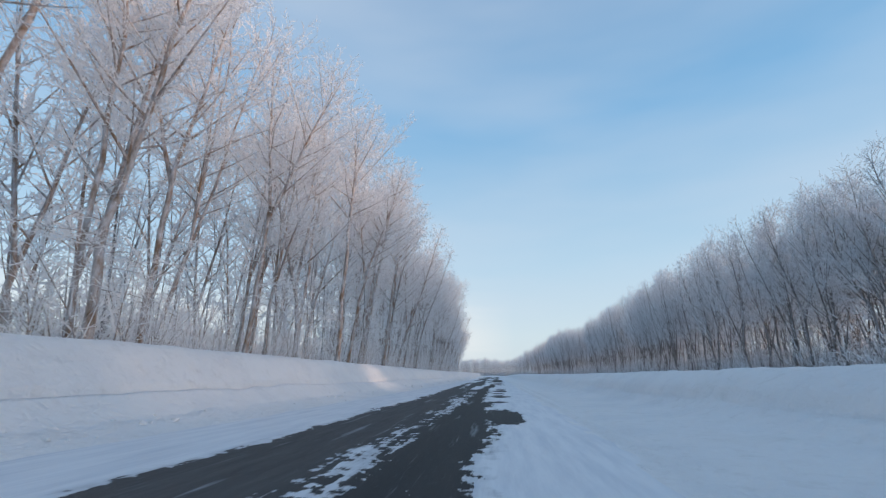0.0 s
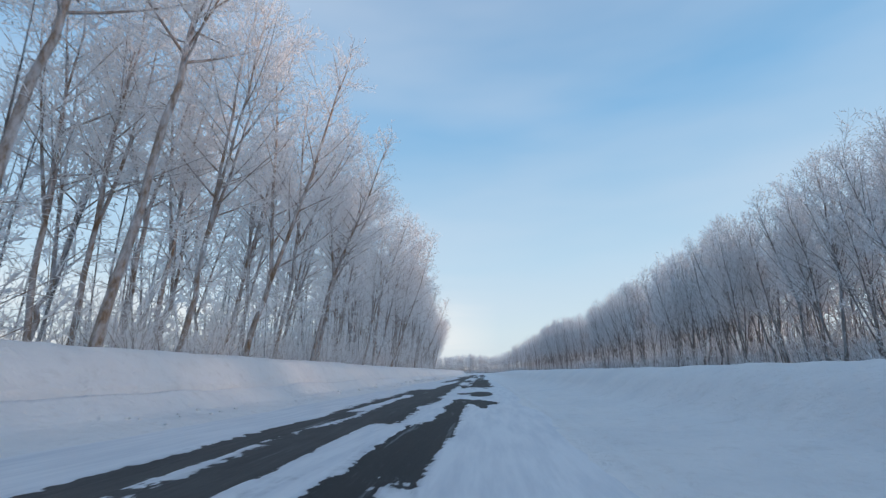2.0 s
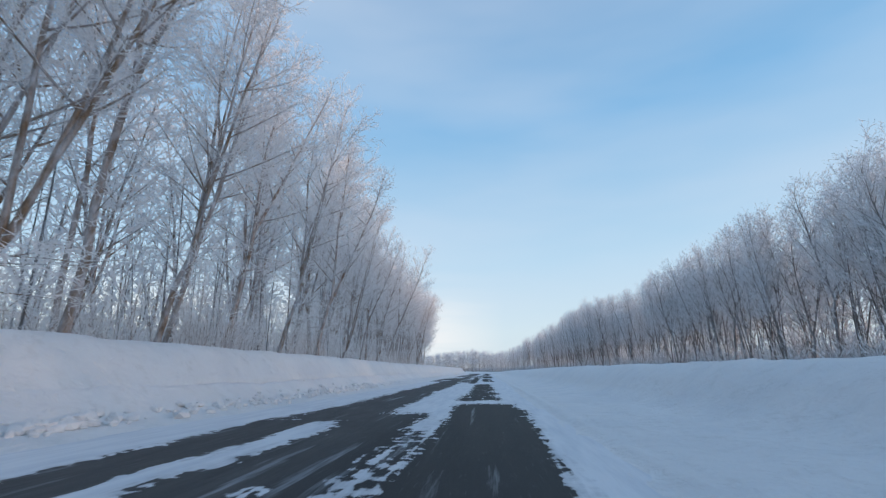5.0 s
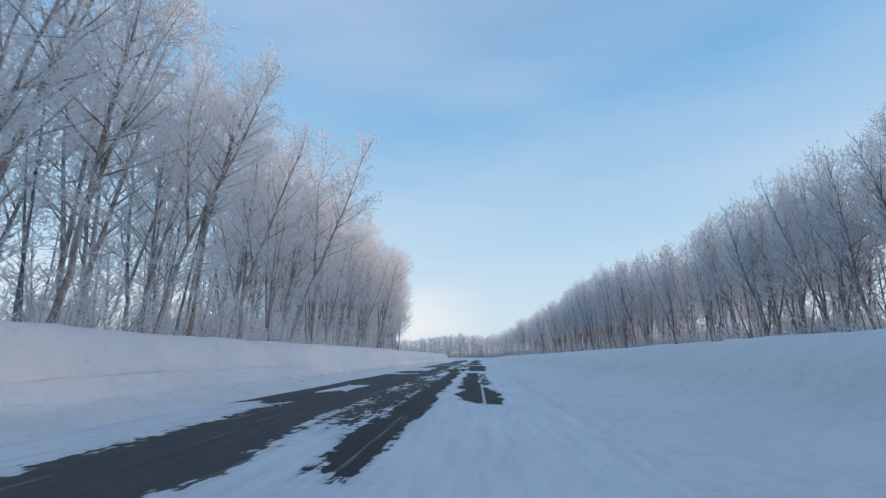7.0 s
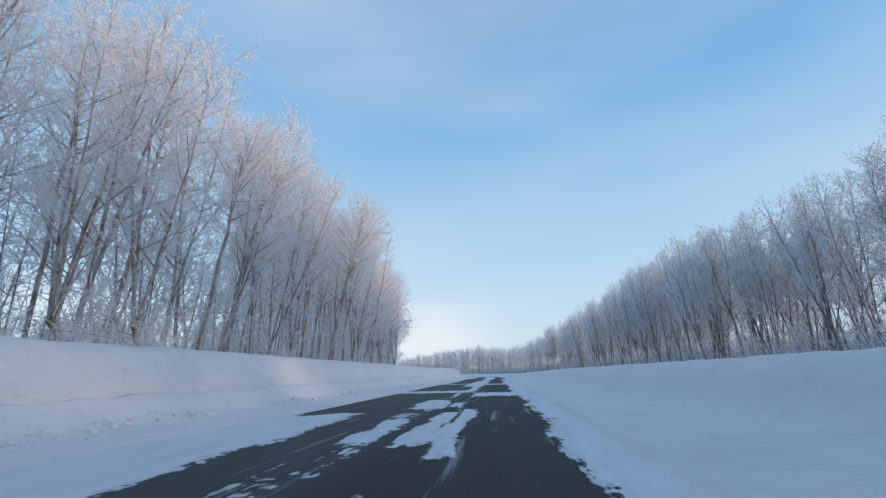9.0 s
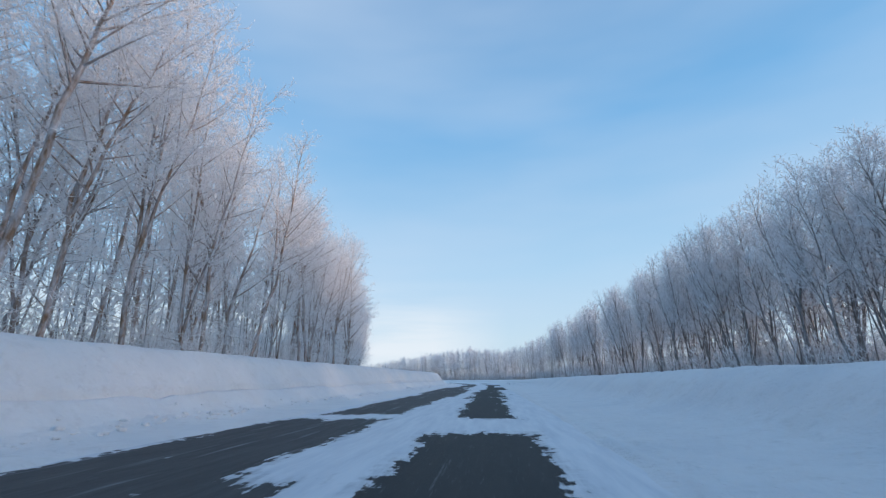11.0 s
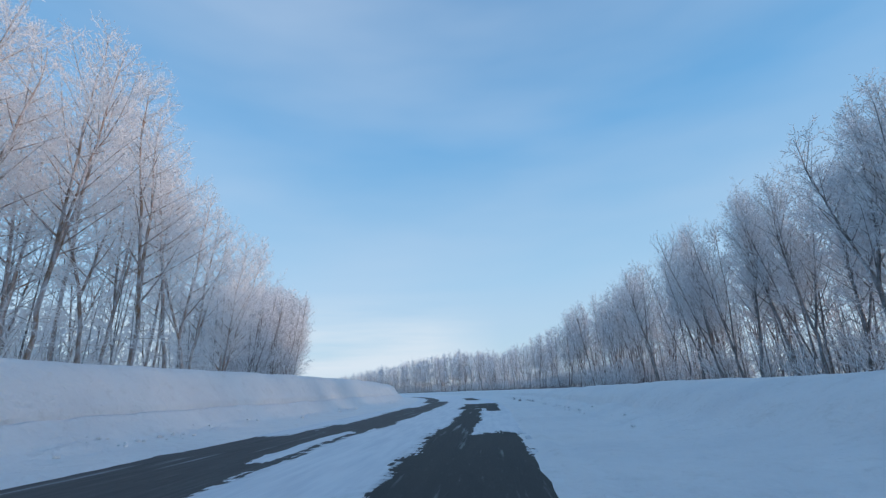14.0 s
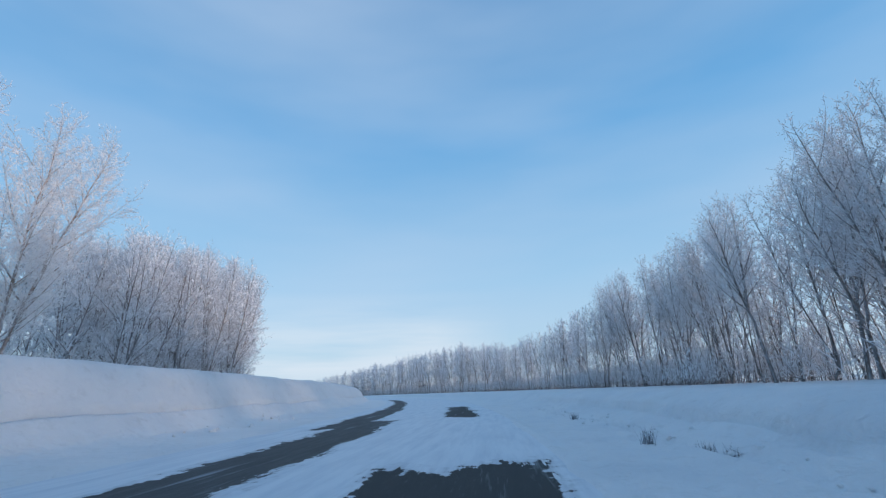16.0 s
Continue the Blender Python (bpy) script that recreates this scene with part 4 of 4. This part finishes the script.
def rounded_triangle(side, corner, steps=5):
    high = side * math.sqrt(3) / 2
    points = []
    for k, (cx, cz) in enumerate(((0, high * 2 / 3), (-side / 2, -high / 3), (side / 2, -high / 3))):
        inner = (cx * (1 - 2 * corner / high * 1.5), cz * (1 - 2 * corner / high * 1.5))
        for i in range(steps + 1):
            a = radians(30 + 120 * k + 120 * i / steps)
            points.append((inner[0] + corner * math.cos(a), inner[1] + corner * math.sin(a)))
    return points


def build_sign():
    s, u = 276.3, 8.0
    x, y, a = on_line(s, u)
    base = float(ground_z(s, u))
    sign = new("road_sign")
    sign.matrix_basis = pose(float(x), float(y), base, 0, 0, 4)
    post = Pile()
    post.tubes([[(0, 0.05, -0.6), (0, 0.05, 0.2), (0, 0.05, 0.75)]], [[0.03, 0.03, 0.03]], 10)
    part("post", mesh_from("post", *post.arrays(), STEEL, True), sign, "galvanised steel post")
    up = 1.72 - base - 0.52
    rim = [(px, pz + up) for px, pz in rounded_triangle(0.9, 0.05)]
    face = [(px, pz + up) for px, pz in rounded_triangle(0.8, 0.045)]
    part("plate", mesh_of("plate", *prism(rim, 0.0, 0.02), RED_PAINT), sign, "red-bordered sheet-metal triangle")
    part("face", mesh_of("face", *prism(face, -0.004, 0.0), WHITE_PAINT), sign, "white warning face")
    bend = [(0.07, -0.2), (0.07, -0.02), (0.02, 0.09), (-0.06, 0.15), (-0.09, 0.12), (-0.01, 0.05), (0.01, -0.03), (0.01, -0.2)]
    part("symbol", mesh_of("symbol", *prism([(px, pz + up) for px, pz in bend], -0.008, -0.004), BLACK_PAINT), sign, "black bend symbol")
    tagged(sign, "triangular red and white bend warning sign half buried in snow", "road sign")


build_sign()


def build_line():
    s = np.arange(150, 164.5, 0.5)
    v = []
    for u in (0.21, 0.29):
        x, y, _ = on_line(s, np.full(len(s), u))
        v.append(np.stack([x, y, np.full(len(s), 0.016)], 1))
    me = mesh_of("edge_line", np.concatenate(v), [(i, len(s) + i, len(s) + i + 1, i + 1) for i in range(len(s) - 1)], LINE)
    tagged(new("edge_line", me), "worn white edge line on the asphalt", "road marking", kind="structure")


build_line()


def clod_mesh(seed, name, mat, rough=0.35):
    bm = bmesh.new()
    bmesh.ops.create_icosphere(bm, subdivisions=2, radius=1.0)
    for v in bm.verts:
        k = 1 + rough * noise.noise(v.co * 1.4 + Vector((seed * 7.3, 0, 0))) + 0.5 * rough * noise.noise(v.co * 3.5 + Vector((0, seed * 3.1, 0)))
        v.co = Vector((v.co.x * k, v.co.y * k * 0.8, v.co.z * k * 0.62))
    me = bpy.data.meshes.new(name)
    bm.to_mesh(me)
    bm.free()
    me.materials.append(mat)
    me.shade_smooth()
    return me


clods = [clod_mesh(k, "snow_clod", LUMP) for k in range(5)]


def drop_clod(s, u, size):
    x, y, _ = on_line(s, u)
    ob = new("snow_clod", clods[int(rng.integers(5))])
    ob.matrix_basis = pose(float(x), float(y), float(ground_z(s, u)) + 0.28 * size, rng.uniform(-20, 20), rng.uniform(-20, 20), rng.uniform(0, 360)) @ Matrix.Scale(size, 4)
    tagged(ob, "small clod of ploughed snow at the bank's foot", "snow clod", "snow clods along the banks")


for k in range(90):
    s = rng.uniform(2, 335)
    if relief(s / 11, 5.0, 83, 2) > -0.25:
        drop_clod(s, float(bank_offset(s)) - rng.uniform(7.35, 8.1), rng.uniform(0.05, 0.14))
for k in range(34):
    s = rng.uniform(288, 338)
    drop_clod(s, rng.uniform(3.9, 5.2), rng.uniform(0.03, 0.08))


def build_crumbs():
    """Crumbled snow in loose runs along the foot of both banks."""
    shapes = []
    for k in range(4):
        bm = bmesh.new()
        bmesh.ops.create_icosphere(bm, subdivisions=1, radius=1.0)
        for v in bm.verts:
            v.co *= 1 + 0.5 * noise.noise(v.co * 1.7 + Vector((k * 5.1, 0, 0)))
            v.co.z *= 0.7
        shapes.append((np.array([v.co[:] for v in bm.verts]), np.array([[v.index for v in f.verts] for f in bm.faces])))
        bm.free()
    verts, faces, n = [], [], 0
    for run in range(150):
        side = rng.random() < 0.8
        s0 = rng.uniform(296, 336) if not side else (rng.uniform(0, 335) if rng.random() < 0.5 else (rng.uniform(92, 135) if rng.random() < 0.75 else rng.uniform(176, 196)))
        for k in range(int(rng.integers(5, 17))):
            s = s0 + rng.normal(0, 1.4)
            u = float(bank_offset(s)) - 7.75 + rng.normal(0, 0.28) if side else 4.5 + rng.normal(0, 0.14)
            size = (rng.uniform(0.025, 0.06) + 0.07 * rng.random() ** 4) * (0.6 if not side else 1.7 if 90 < s < 137 else 0.9)
            v, f = shapes[int(rng.integers(4))]
            x, y, _ = on_line(s, u)
            c, d = math.cos(s * 37), math.sin(s * 37)
            w = v * size * rng.uniform(0.7, 1.3, 3)
            verts.append(np.stack([x + c * w[:, 0] - d * w[:, 1], y + d * w[:, 0] + c * w[:, 1], float(ground_z(s, u)) + 0.3 * size + w[:, 2]], 1))
            faces.append(f + n)
            n += len(v)
    me = mesh_of("snow_crumbs", np.concatenate(verts), np.concatenate(faces), SNOW)
    tagged(new("snow_crumbs", me), "crumbled snow lying along the banks", "snow", kind="stuff")


build_crumbs()


def straw_mesh(seed, blades, height):
    rng2 = np.random.default_rng(seed)
    pile = Pile()
    foot = np.stack([rng2.normal(0, 0.06, blades), rng2.normal(0, 0.05, blades), np.full(blades, -0.05)], 1)
    way = np.stack([rng2.normal(0, 0.2, blades), rng2.normal(0, 0.2, blades), np.ones(blades)], 1)
    pile.spikes(foot, foot + way * rng2.uniform(0.5, 1.0, (blades, 1)) * height, rng2.uniform(0.014, 0.03, blades), rng2)
    return mesh_from("dry_grass_tuft", *pile.arrays(), STRAW)


for k, (s, u, tall) in enumerate(((318.0, 3.82, 0.4), (316.6, 4.3, 0.27), (316.25, 4.52, 0.3), (326.1, 4.2, 0.34), (312.1, 4.2, 0.3))):
    x, y, _ = on_line(s, u)
    tuft = new("dry_grass_tuft", straw_mesh(500 + k, 40, tall))
    tuft.matrix_basis = pose(float(x), float(y), float(ground_z(s, u)) - 0.02)
    tagged(tuft, "dark dry grass tuft poking through roadside snow", "grass", "grass tufts on the verge")
